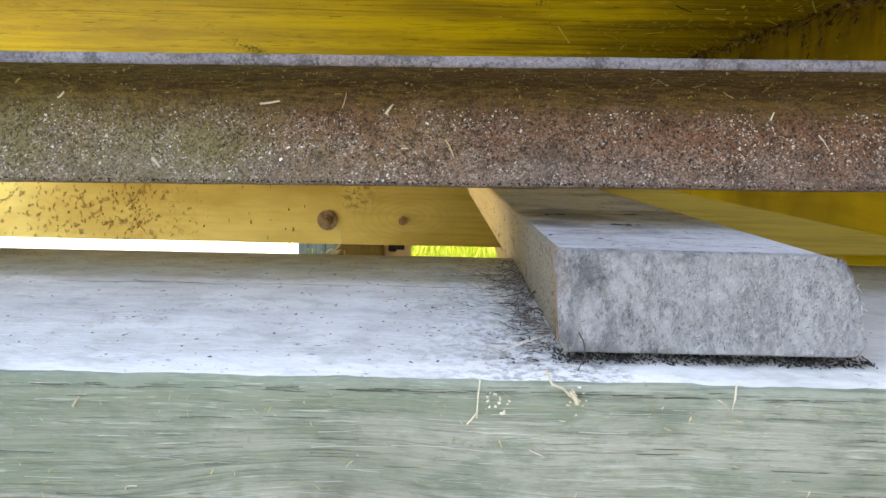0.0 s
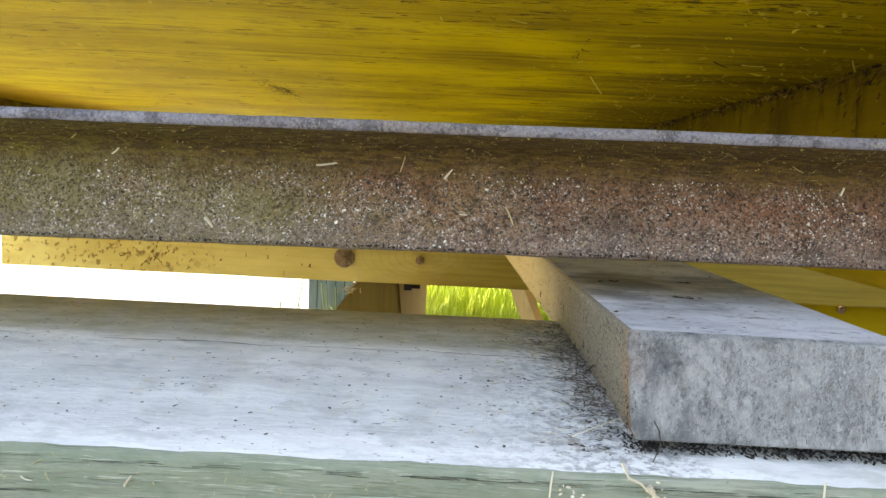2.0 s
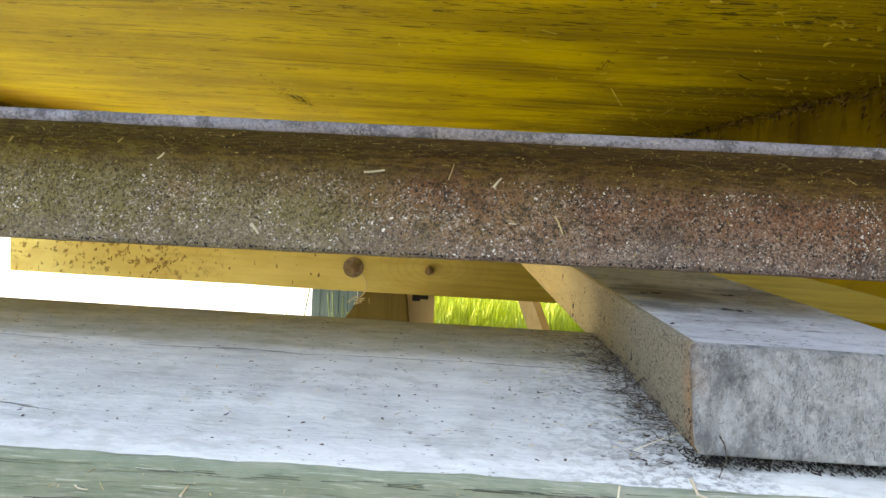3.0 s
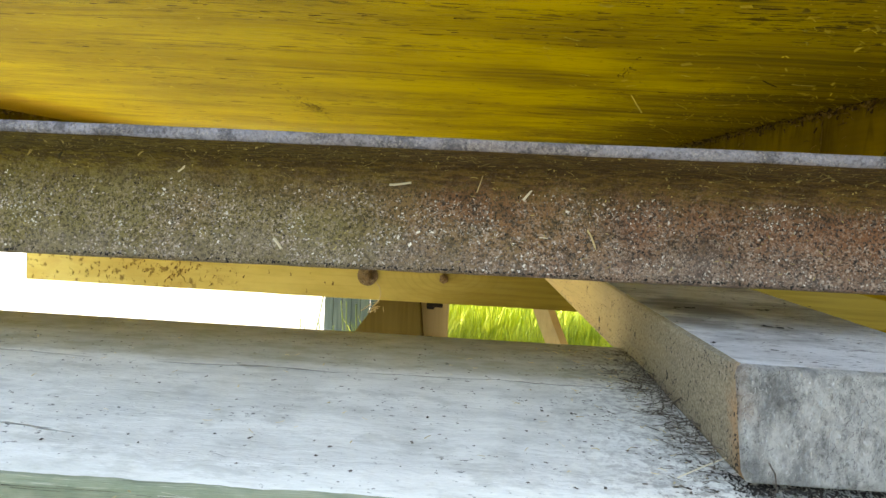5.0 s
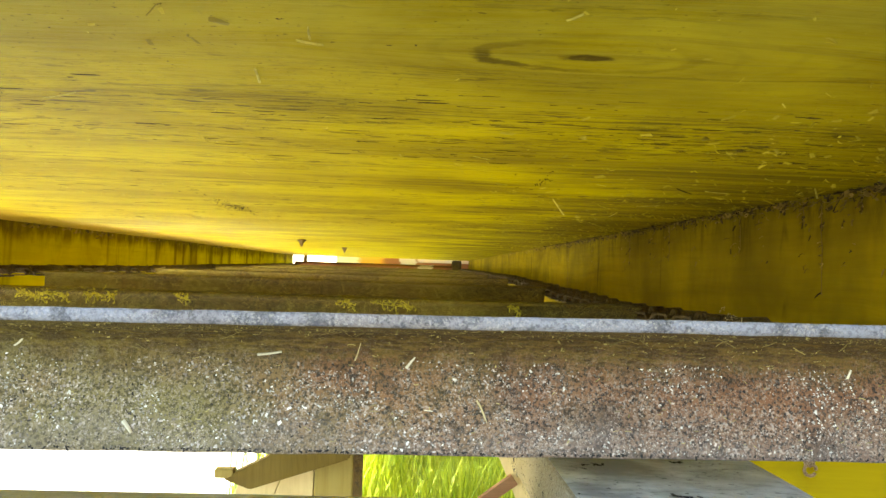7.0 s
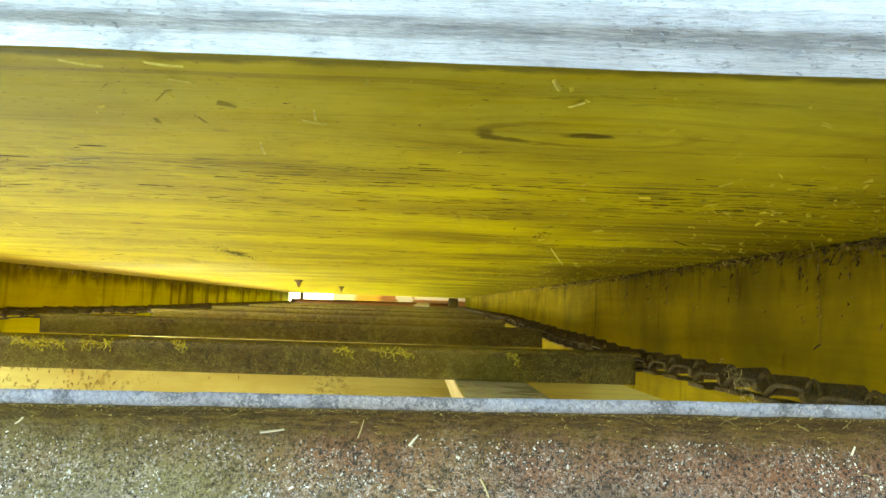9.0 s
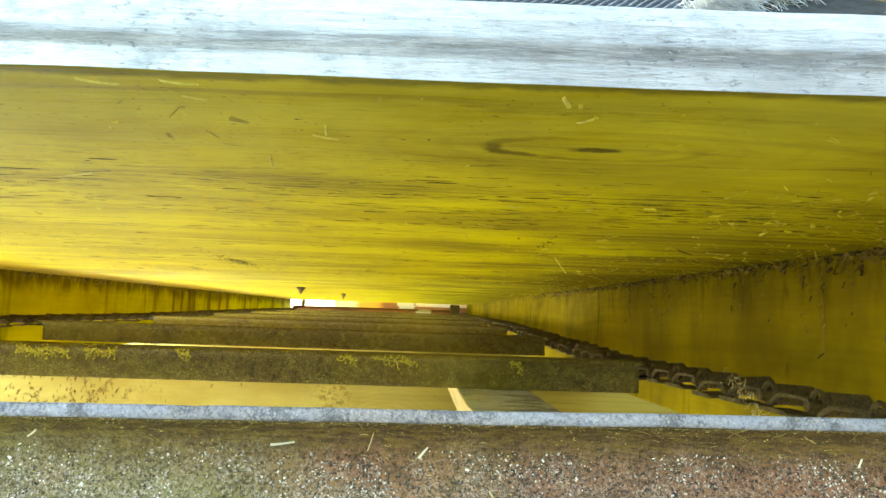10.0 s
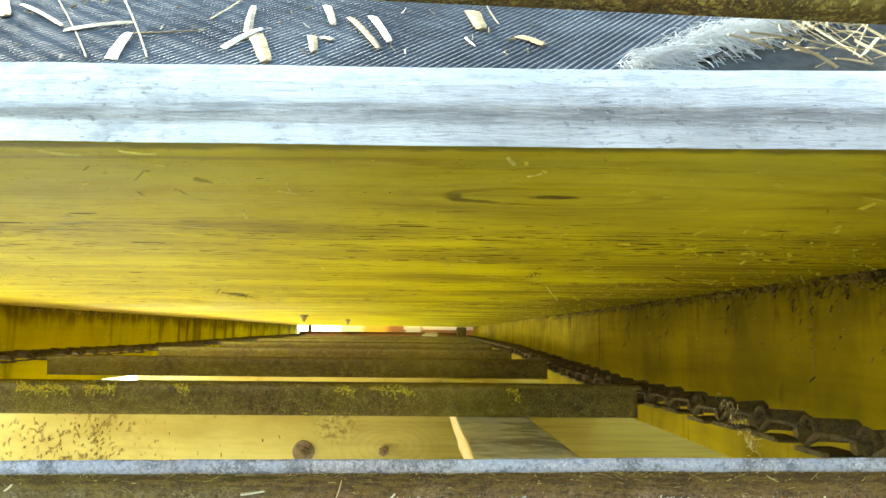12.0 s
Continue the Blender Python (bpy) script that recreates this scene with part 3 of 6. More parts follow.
M_BATTEN = wood("red_brown_batten_wood", (0.30, 0.17, 0.10), (0.16, 0.085, 0.05), "x", 0.7, 0.6, 0.8, (0.08, 0.05, 0.03), 0.4, 0.0008)
M_POST = wood("pale_tan_post_wood", (0.36, 0.29, 0.10), (0.22, 0.165, 0.05), "z", 0.7, 0.5, 0.75, (0.14, 0.09, 0.04), 0.3, 0.0008)
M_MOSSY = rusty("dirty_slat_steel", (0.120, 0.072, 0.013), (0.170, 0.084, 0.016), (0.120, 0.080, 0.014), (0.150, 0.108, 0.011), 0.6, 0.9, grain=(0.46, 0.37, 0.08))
M_CHAIN = rusty("rusted_chain_iron", (0.120, 0.076, 0.016), (0.30, 0.155, 0.032), (0.095, 0.066, 0.015), None, 0.08, 0.6)
M_BOLT = rusty("rusted_bolt_iron", (0.30, 0.19, 0.08), (0.34, 0.18, 0.06), (0.27, 0.20, 0.10), None, 0.3, 0.4)
M_STRAW = plain("dry_straw", (0.72, 0.56, 0.27), 0.5, 60, 0.7, 0.0, True)
M_CHAFF = plain("dull_chaff", (0.55, 0.43, 0.14), 0.9, 60, 0.8, 0.0, True)
M_PALE = plain("bleached_straw", (0.82, 0.73, 0.52), 0.3, 60, 0.7, 0.0, True)
M_MAT_STRAW = plain("sun_bleached_straw", (0.33, 0.275, 0.17), 0.45, 260, 0.8)
M_TAN_STRAW = plain("tan_straw", (0.25, 0.18, 0.085), 0.5, 260, 0.8)
M_CREAM = plain("cream_husk", (0.52, 0.47, 0.37), 0.3, 260, 0.8)
M_HAY = plain("dry_hay", (0.40, 0.33, 0.20), 0.6, 60, 0.8, 0.0, True)
M_DUST = plain("dust_grains", (0.86, 0.79, 0.67), 0.7, 60, 0.9, 0.0, True)
M_CRUMB = plain("grey_brown_crumbs", (0.60, 0.48, 0.39), 0.92, 60, 0.95, 0.0, True)
M_DARK = plain("black_dirt_and_gap_shade", (0.03, 0.026, 0.022), 0.6, 90, 0.95, 0.0, True)
M_DIRT = plain("black_dirt", (0.15, 0.125, 0.10), 0.7, 90, 0.95, 0.0, True)
M_BROWN = plain("dark_brown_dirt", (0.085, 0.056, 0.010), 0.6, 90, 0.95, 0.0, True)
M_FIBRE = plain("white_fray", (0.46, 0.47, 0.48), 0.3, 90, 0.9, 0.0, True)
M_YSTRAW = plain("yellowed_chaff", (0.62, 0.50, 0.045), 0.55, 60, 0.8, 0.0, True)
M_CHIP = plain("yellow_straw_chip", (0.66, 0.56, 0.10), 0.4, 200, 0.8)
M_COBWEB = plain("dusty_cobweb_dirt", (0.36, 0.24, 0.05), 0.9, 60, 0.95, 0.0, True)


# ---- building helpers ----
ORIGIN = {}


def thing(name, at, label, category, group="", kind=""):
    """An Empty at the base of a thing, for its parts."""
    ob = new(name)
    ob.location = at
    ob.empty_display_size = 0.02
    ORIGIN[ob.name] = Vector(at)
    return tagged(ob, label, category, group, kind)


def to_mesh(name, bm, materials, at=(0, 0, 0), smooth=False):
    bmesh.ops.translate(bm, verts=bm.verts, vec=-Vector(at))
    me = bpy.data.meshes.new(name)
    bm.to_mesh(me)
    bm.free()
    for m in materials if isinstance(materials, (list, tuple)) else [materials]:
        me.materials.append(m)
    if smooth:
        me.polygons.foreach_set("use_smooth", [True] * len(me.polygons))
    return me


def part(name, bm, material, parent, label="", smooth=False, kind=""):
    """One mesh, built in world places, under a thing or a part of a thing."""
    at = ORIGIN[parent.name]
    ob = new(name, to_mesh(name, bm, material, at, smooth))
    ob.parent = parent
    ORIGIN[ob.name] = at
    return tagged(ob, label, "", "", kind)


def solid(name, bm, material, label, category="", at=(0, 0, 0), group="", kind="", smooth=False):
    """A thing of one mesh, built in world places."""
    ob = new(name, to_mesh(name, bm, material, at, smooth))
    ob.location = at
    ORIGIN[ob.name] = Vector(at)
    return tagged(ob, label, category, group, kind)


def box(x0, x1, y0, y1, z0, z1, bevel=0.003, step=0.0, wobble=0.0, seed=0, bm=None):
    """A sawn block: bevelled edges, cut along its length and made slightly uneven."""
    out = bm or bmesh.new()
    k = bmesh.new()
    bmesh.ops.create_cube(k, size=1)
    for v in k.verts:
        v.co = (x0 + (v.co.x + 0.5) * (x1 - x0), y0 + (v.co.y + 0.5) * (y1 - y0), z0 + (v.co.z + 0.5) * (z1 - z0))
    if step:
        sizes = (x1 - x0, y1 - y0, z1 - z0)
        i = max(range(3), key=lambda j: sizes[j])
        lo = (x0, y0, z0)[i]
        n = min(60, int(sizes[i] / step))
        for c in range(1, n):
            at, nor = [0, 0, 0], [0, 0, 0]
            at[i], nor[i] = lo + sizes[i] * c / n, 1
            bmesh.ops.bisect_plane(k, geom=k.verts[:] + k.edges[:] + k.faces[:], plane_co=at, plane_no=nor)
    if bevel:
        sharp = [e for e in k.edges if len(e.link_faces) == 2 and e.calc_face_angle() > 0.6]
        bmesh.ops.bevel(k, geom=sharp, offset=bevel, segments=2, affect="EDGES", profile=0.6)
    if wobble:
        for v in k.verts:
            v.co += noise.noise_vector(v.co * 6 + Vector((seed, 0, 0))) * wobble + noise.noise_vector(v.co * 40 + Vector((0, seed, 0))) * wobble * 0.35
    me = bpy.data.meshes.new("temp")
    k.to_mesh(me)
    k.free()
    out.from_mesh(me)
    bpy.data.meshes.remove(me)
    return out


def tube(path, radius, sides=6, bm=None, flat=1.0, taper=0.0):
    """A round or flattened rod along a path of points."""
    bm = bm or bmesh.new()
    pts = [Vector(p) for p in path]
    rings = []
    for i, p in enumerate(pts):
        d = (pts[min(i + 1, len(pts) - 1)] - pts[max(i - 1, 0)]).normalized()
        a = d.cross(Vector((0.31, 0.2, 1))).normalized()
        b = d.cross(a)
        r = radius * (1 - taper * i / (len(pts) - 1))
        rings.append([bm.verts.new(p + a * math.cos(2 * math.pi * s / sides) * r + b * math.sin(2 * math.pi * s / sides) * r * flat) for s in range(sides)])
    for q, w in zip(rings, rings[1:]):
        for s in range(sides):
            bm.faces.new((q[s], q[(s + 1) % sides], w[(s + 1) % sides], w[s]))
    bm.faces.new(rings[0][::-1])
    bm.faces.new(rings[-1])
    return bm


def cylinder(centre, axis, radius, length, sides=20, bevel=0.0, bm=None):
    out = bm or bmesh.new()
    k = bmesh.new()
    bmesh.ops.create_cone(k, cap_ends=True, segments=sides, radius1=radius, radius2=radius, depth=length)
    if bevel:
        rim = [e for e in k.edges if e.calc_face_angle(0) > 1.2]
        bmesh.ops.bevel(k, geom=rim, offset=bevel, segments=2, affect="EDGES")
    bmesh.ops.transform(k, verts=k.verts, matrix=Matrix.Translation(centre) @ Vector(axis).to_track_quat("Z", "Y").to_matrix().to_4x4())
    me = bpy.data.meshes.new("temp")
    k.to_mesh(me)
    k.free()
    out.from_mesh(me)
    bpy.data.meshes.remove(me)
    return out


def flake(bm, p, normal, size, rng, long=1.0):
    """A small flat grain or chip lying on a surface."""
    n = Vector(normal).normalized()
    a = n.orthogonal().normalized()
    a.rotate(Matrix.Rotation(rng.uniform(0, 6.28), 3, n))
    b = n.cross(a)
    p = Vector(p) + n * size * 0.12
    q = [bm.verts.new(p + a * size * long * u * rng.uniform(0.7, 1.2) + b * size * w * rng.uniform(0.6, 1.2) + n * size * rng.uniform(-0.1, 0.35)) for u, w in ((-1, -1), (1, -0.8), (0.9, 1), (-0.8, 0.9))]
    top = bm.verts.new(p + n * size * 0.4)
    for i in range(4):
        bm.faces.new((q[i], q[(i + 1) % 4], top))
    bm.faces.new(q[::-1])


def stem(bm, a, b, radius, rng, sag=0.1, sides=4, flat=0.45, kink=0.0):
    """A piece of straw from a to b, a little bent."""
    a, b = Vector(a), Vector(b)
    side = Vector((rng.uniform(-1, 1), rng.uniform(-1, 1), rng.uniform(-1, 1))) * (b - a).length * sag
    mid = a.lerp(b, rng.uniform(0.35, 0.65)) + side * (1 + kink)
    tube([a, a.lerp(mid, 0.5) + side * 0.25, mid, mid.lerp(b, 0.5) + side * 0.25, b], radius, sides, bm, flat, 0.25)


# ---- ground and distance ----
GROUND = -0.45


def ground_height(x, y):
    return GROUND + 0.03 * noise.noise((x * 0.5, y * 0.5, 0)) - 0.03


def yard_edge(y):
    """Where the concrete ends and the grass begins, at y along the wagon."""
    if y < 3.8:
        return -0.95
    return -0.75 - 0.2 * max(0.0, (5.4 - y) / 1.6) if y < 5.4 else -0.45 - 0.055 * y


def make_ground():
    k = Mat("soil_and_moss_ground", 0.95)
    col = k.mix(k.step(k.noise(1.4, 5), 0.35, 0.65), (0.07, 0.11, 0.025), (0.12, 0.16, 0.03))
    col = k.mix(k.step(k.noise(30, 4), 0.5, 0.7, 0, 0.6), col, (0.10, 0.08, 0.045))
    bare = k.step(k.math("ADD", k.axis(1), k.math("MULTIPLY", k.noise(2.0, 4), 0.8)), 3.2, 3.8)
    col = k.mix(bare, k.mix(k.step(k.noise(9, 5), 0.35, 0.65), (0.05, 0.04, 0.03), (0.03, 0.025, 0.02)), col)
    turf = k.done(col, k.noise(60, 4), 0.01)
    bm = bmesh.new()
    cuts = [-4000, -400, -60, -20, -10] + [i * 0.5 - 6 for i in range(33)] + [14, 20, 60, 400, 4000]
    grid = [[bm.verts.new((x, y, ground_height(x, y) if abs(x) < 20 and abs(y) < 20 else GROUND - 0.03)) for x in cuts] for y in cuts]
    for i in range(len(cuts) - 1):
        for j in range(len(cuts) - 1):
            bm.faces.new((grid[i][j], grid[i][j + 1], grid[i + 1][j + 1], grid[i + 1][j]))
    solid("ground", bm, turf, "green mown grass turf around the wagon", "ground", kind="structure", smooth=True)

    k = Mat("pale_concrete", 0.9)
    col = k.mix(k.step(k.noise(0.9, 5), 0.3, 0.7), (0.62, 0.60, 0.56), (0.78, 0.76, 0.72))
    col = k.mix(k.step(k.noise(25, 4), 0.52, 0.72, 0, 0.4), col, (0.45, 0.43, 0.40))
    concrete = k.done(col, k.noise(80, 4), 0.003)
    bm = bmesh.new()
    rng = random.Random(3)
    edge = [(yard_edge(y) + 0.05 * rng.uniform(-1, 1), y) for y in [0.3 + 0.35 * i for i in range(60)]]
    poly = [(-2.8, 0.3)] + edge + [(-40, 21), (-40, 6.5), (-6.0, 6.0), (-2.8, 3.0)]
    top = [bm.verts.new((x, y, GROUND + 0.03)) for x, y in poly]
    low = [bm.verts.new((x, y, GROUND - 0.15)) for x, y in poly]
    bm.faces.new(top[::1])
    for i in range(len(poly)):
        bm.faces.new((top[i], low[i], low[(i + 1) % len(poly)], top[(i + 1) % len(poly)]))
    bmesh.ops.recalc_face_normals(bm, faces=bm.faces)
    solid("pavement", bm, concrete, "sunlit pale concrete yard with a ragged edge", "pavement", kind="structure")


def make_grass():
    k = Mat("grass_blades", 0.6)
    col = k.mix(k.random(True), (0.24, 0.34, 0.018), (0.60, 0.64, 0.06))
    mat = k.done(col)
    k.b.inputs["Subsurface Weight"].default_value = 0.0
    rng = random.Random(5)
    verts, faces = [], []

    def blade(x, y, h):
        a, lean = rng.uniform(0, 6.28), rng.uniform(0.05, 0.5) * h
        w = rng.uniform(0.003, 0.0065)
        dx, dy = math.cos(a), math.sin(a)
        s = len(verts)
        z = ground_height(x, y) - 0.01
        for f, ww in ((0, 1.0), (0.45, 0.9), (0.8, 0.55)):
            ox, oy = dx * lean * f * f, dy * lean * f * f
            verts.append((x + ox - dy * w * ww, y + oy + dx * w * ww, z + h * f))
            verts.append((x + ox + dy * w * ww, y + oy - dx * w * ww, z + h * f))
        verts.append((x + dx * lean, y + dy * lean, z + h))
        faces.extend([(s, s + 1, s + 3, s + 2), (s + 2, s + 3, s + 5, s + 4), (s + 4, s + 5, s + 6)])

    for _ in range(52000):
        y = 3.4 + 8.0 * rng.random() ** 1.2
        x = rng.uniform(-0.14 * y - 0.4, 0.32 * y + 0.5)
        if x > yard_edge(y) + 0.04:
            blade(x, y, rng.uniform(0.10, 0.30) * (0.7 + 0.8 * (noise.noise((x * 2, y * 2, 1)) + 0.5)))
    for cx, cy in ((-1.05, 5.25),):
        for _ in range(120):
            blade(cx + rng.gauss(0, 0.05), cy + rng.gauss(0, 0.05), rng.uniform(0.06, 0.18))
    me = bpy.data.meshes.new("grass")
    me.from_pydata(verts, [], faces)
    me.materials.append(mat)
    tagged(new("grass", me), "bright green sunlit grass blades on the turf", "grass", "", "stuff")


make_ground()
make_grass()
# unseen wall, added to keep light off the wagon's right side
solid("wall_shed", box(2.0, 2.12, -3.0, 5.0, GROUND - 0.05, 3.2, 0.01, 0.4, 0.004, 12), wood("dark_blocker_boards", (0.13, 0.10, 0.07), (0.06, 0.045, 0.03), "z"), "unseen dark wooden wall added to block light beside the wagon", "wall", kind="structure")

# ---- the wagon's frame ----
CEIL, DECK_TOP, DECK_FRONT = 0.951, 0.983, 0.267
WALL_L, WALL_R, FAR = -1.15, 0.50, 6.6


def make_deck():
    bm = bmesh.new()
    xs = [WALL_L - 0.003 + i * (WALL_R + 0.006 - WALL_L) / 90 for i in range(91)]
    rows = []
    for x in xs:
        w = 0.0022 * noise.noise((x * 5, 0, 0)) + 0.0012 * noise.noise((x * 23, 3, 0))
        e = DECK_FRONT + w - 0.03 * x
        prof = [(FAR, CEIL), (4.0, CEIL), (2.0, CEIL), (1.0, CEIL), (0.5, CEIL), (0.30, CEIL), (e + 0.0006, CEIL), (e - 0.0002, CEIL + 0.0005),
                (e + 0.0004, CEIL + 0.009), (e - 0.0006 + w * 0.5, CEIL + 0.0128), (e - 0.0010, CEIL + 0.016), (e - 0.0002, CEIL + 0.024), (e + 0.003, DECK_TOP), (0.5, DECK_TOP), (2.0, DECK_TOP), (FAR, DECK_TOP)]
        rows.append([bm.verts.new((x, y, z)) for y, z in prof])
    for a, b in zip(rows, rows[1:]):
        for i in range(len(a)):
            j = (i + 1) % len(a)
            f = bm.faces.new((a[i], b[i], b[j], a[j]))
            f.material_index = 1 if 7 <= i <= 14 else 0
    bm.faces.new(rows[0])
    bm.faces.new(rows[-1][::-1])
    bmesh.ops.recalc_face_normals(bm, faces=bm.faces)
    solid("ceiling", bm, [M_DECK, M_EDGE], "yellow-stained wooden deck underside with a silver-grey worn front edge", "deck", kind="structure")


def make_sills():
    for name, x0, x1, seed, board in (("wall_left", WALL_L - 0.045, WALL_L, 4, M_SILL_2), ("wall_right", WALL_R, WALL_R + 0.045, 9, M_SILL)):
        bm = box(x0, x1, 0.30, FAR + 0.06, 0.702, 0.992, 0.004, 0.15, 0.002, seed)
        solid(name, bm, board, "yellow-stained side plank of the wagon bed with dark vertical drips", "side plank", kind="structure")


def make_near_timber():
    """The thick cross timber that the camera looks over: grey top, green face, worn front edge."""
    bm = bmesh.new()
    xs = [-1.6 + i * 0.02 for i in range(60)] + [-0.4 + i * 0.004 for i in range(200)] + [0.4 + i * 0.02 for i in range(81)]
    rows = []
    for x in xs:
        w, u = 0.0016 * noise.noise((x * 7, 1, 0)), 0.001 * noise.noise((x * 30, 5, 0)) + 0.0007 * noise.noise((x * 110, 2, 0))
        prof = [(0.2445 + w, 0.40), (0.2445 + w, 0.60), (0.2446 + w + u, 0.680), (0.2455 + w + u, 0.6862), (0.2485 + w, 0.6890 + u), (0.27, 0.6917 + u),
                (0.31, 0.6975 + u), (0.36, 0.700 + u), (0.42, 0.7025), (0.475 + w, 0.7038), (0.483 + w, 0.701), (0.487 + w, 0.69), (0.487, 0.40)]
        rows.append([bm.verts.new((x, y, z)) for y, z in prof])
    for a, b in zip(rows, rows[1:]):
        for i in range(len(a)):
            j = (i + 1) % len(a)
            bm.faces.new((a[i], b[i], b[j], a[j])).material_index = 1 if i < 4 or i > 10 else 0
    bm.faces.new(rows[0])
    bm.faces.new(rows[-1][::-1])
    bmesh.ops.recalc_face_normals(bm, faces=bm.faces)
    timber = solid("cross_timber", bm, [M_TOP, M_FACE], "thick weathered cross timber with silver-grey top and algae-green face", "timber", (-0.3, 0.35, 0.40), smooth=True)
    # lifted fibres and open checks along the weathered face
    rng = random.Random(58)
    pale, dark = bmesh.new(), bmesh.new()
    for _ in range(1300):
        x, z = rng.uniform(-0.42, 0.42), 0.687 - 0.11 * rng.random() ** 1.2
        n, t = 0.006 + 0.035 * rng.random() ** 2, rng.gauss(0, 0.03)
        y = 0.2445 + 0.0016 * noise.noise((x * 7, 1, 0)) + (0.0008 if z > 0.680 else 0.0)
        out = 0.0003 if rng.random() < 0.68 else 0
        a = Vector((x, y - out, z))
        stem(pale if out else dark, a, a + Vector((n, 0, n * math.sin(t))), 0.00008 + 0.00022 * rng.random() ** 2, rng, 0.012, 4, 0.6)
    # dark slivers that draw the shadow line under the timber's lip
    for _ in range(150):
        x = rng.uniform(-0.42, 0.42)
        w = 0.0016 * noise.noise((x * 7, 1, 0))
        a = Vector((x, 0.2449 + w, 0.6848 + rng.gauss(0, 0.0006)))
        stem(dark, a, a + Vector((rng.uniform(0.005, 0.02), 0, rng.uniform(-0.0004, 0.0004))), rng.uniform(0.0001, 0.00026), rng, 0.015, 4, 0.6)
    part("lifted_fibre", pale, plain("pale_green_grey_fibre", (0.56, 0.56, 0.45), 0.5, 60, 0.95, 0.0, True), timber, "pale lifted wood fibres on the green face", kind="stuff")
    part("check", dark, plain("dark_green_check_and_shade", (0.115, 0.120, 0.085), 0.5, 60, 0.95, 0.0, True), timber, "dark open checks along the green face and a shade line under its lip", kind="stuff")


def make_plank():
    """The plank that lies along the wagon on the cross timbers."""
    x0, x1, y0, y1, z0, z1 = 0.104, 0.241, 0.266, 2.16, 0.6955, 0.7415
    bm = bmesh.new()
    ys = [y0, y0 + 0.0015, y0 + 0.005] + [y0 + 0.03 * i for i in range(1, 62)] + [y1]
    rows = []
    for n, y in enumerate(ys):
        inset = (0.0018, 0.0007, 0.0)[n] if n < 3 else 0.0
        w, u = 0.0016 * noise.noise((0, y * 9, 2)), 0.0016 * noise.noise((3, y * 11, 7))
        shift = -0.010 * (y - y0) / 0.9 if y < 1.2 else -0.0103
        prof = [(x0 + 0.006, z0), (x1 - 0.002, z0), (x1 + 0.003 + w, z0 + 0.006), (x1 - 0.002 + w, z1 - 0.018), (x1 - 0.0045 + w, z1 - 0.0085), (x1 - 0.0085 + u, z1 - 0.0035), (x1 - 0.018, z1 - 0.0008),
                (x0 + 0.03, z1 + u * 0.5), (x0 + 0.0022, z1), (x0 + 0.0006 + u, z1 - 0.0012), (x0 + u, z1 - 0.004), (x0 + 0.004 + w, z0 + 0.004)]
        cx, cz = (x0 + x1) / 2, (z0 + z1) / 2
        slant = 0.006 * max(0.0, 1 - (y - y0) / 0.03)
        rows.append([bm.verts.new((x + shift + (inset if x < cx else -inset), y + slant * (z - z0) / (z1 - z0), z + (inset if z < cz else -inset))) for x, z in prof])
    for n, (a, b) in enumerate(zip(rows, rows[1:])):
        for i in range(len(a)):
            j = (i + 1) % len(a)
            bm.faces.new((a[i], b[i], b[j], a[j])).material_index = 1 if n < 2 else 2 if i > 7 else 0
    bm.faces.new(rows[0]).material_index = 1
    bm.faces.new(rows[-1][::-1]).material_index = 1
    bmesh.ops.recalc_face_normals(bm, faces=bm.faces)
    plank = solid("plank", bm, [M_PLANK, M_END, M_SIDE], "grey weathered plank with a rough sawn end lying across the timbers", "plank", (0.165, 1.2, 0.70))
    rng = random.Random(37)
    pale, dirty = bmesh.new(), bmesh.new()
    for n in range(5200):
        x, f = rng.uniform(x0 + 0.003, x1 - 0.001), rng.random()
        if x > x1 - 0.008 and f > 0.75:
            continue
        if f < 0.1:
            continue
        clump = noise.noise((x * 70, f * 3.2, 2)) + rng.uniform(-0.35, 0.35)
        bm = pale if clump > 0 else dirty
        a = Vector((x, y0 + 0.0062 * f + 0.0002, z0 + 0.001 + (z1 - z0 - 0.002) * f))
        t = rng.gauss(1.9, 0.6)
        d = rng.uniform(0.0006, 0.0030)
        stem(bm, a, a + Vector((d * math.cos(t), -rng.uniform(0.0001, 0.0008), -d * math.sin(t))), rng.uniform(0.00008, 0.00022), rng, 0.2, 3, 0.7)
    part("fuzz", pale, plain("pale_torn_fibre", (0.80, 0.79, 0.76), 0.5, 60, 0.95, 0.0, True), plank, "pale torn fibres on the sawn end", kind="stuff")
    part("grime", dirty, plain("dirty_fibre", (0.30, 0.30, 0.295), 0.6, 60, 0.95, 0.0, True), plank, "grey dirty fibres on the sawn end", kind="stuff")


def make_bolt(parent, at, axis, radius=0.030, nut=0.016):
    bm = cylinder(Vector(at) + Vector(axis) * 0.002, axis, radius, 0.005, 26, 0.0012)
    washer = part("washer", bm, M_BOLT, parent, "rusted round washer")
    bm = cylinder(Vector(at) + Vector(axis) * 0.011, axis, nut, 0.013, 6, 0.0015)
    part("nut", bm, M_BOLT, washer)
    bm = cylinder(Vector(at) + Vector(axis) * 0.02, axis, nut * 0.55, 0.02, 10, 0.001)
    part("bolt_end", bm, M_BOLT, washer)


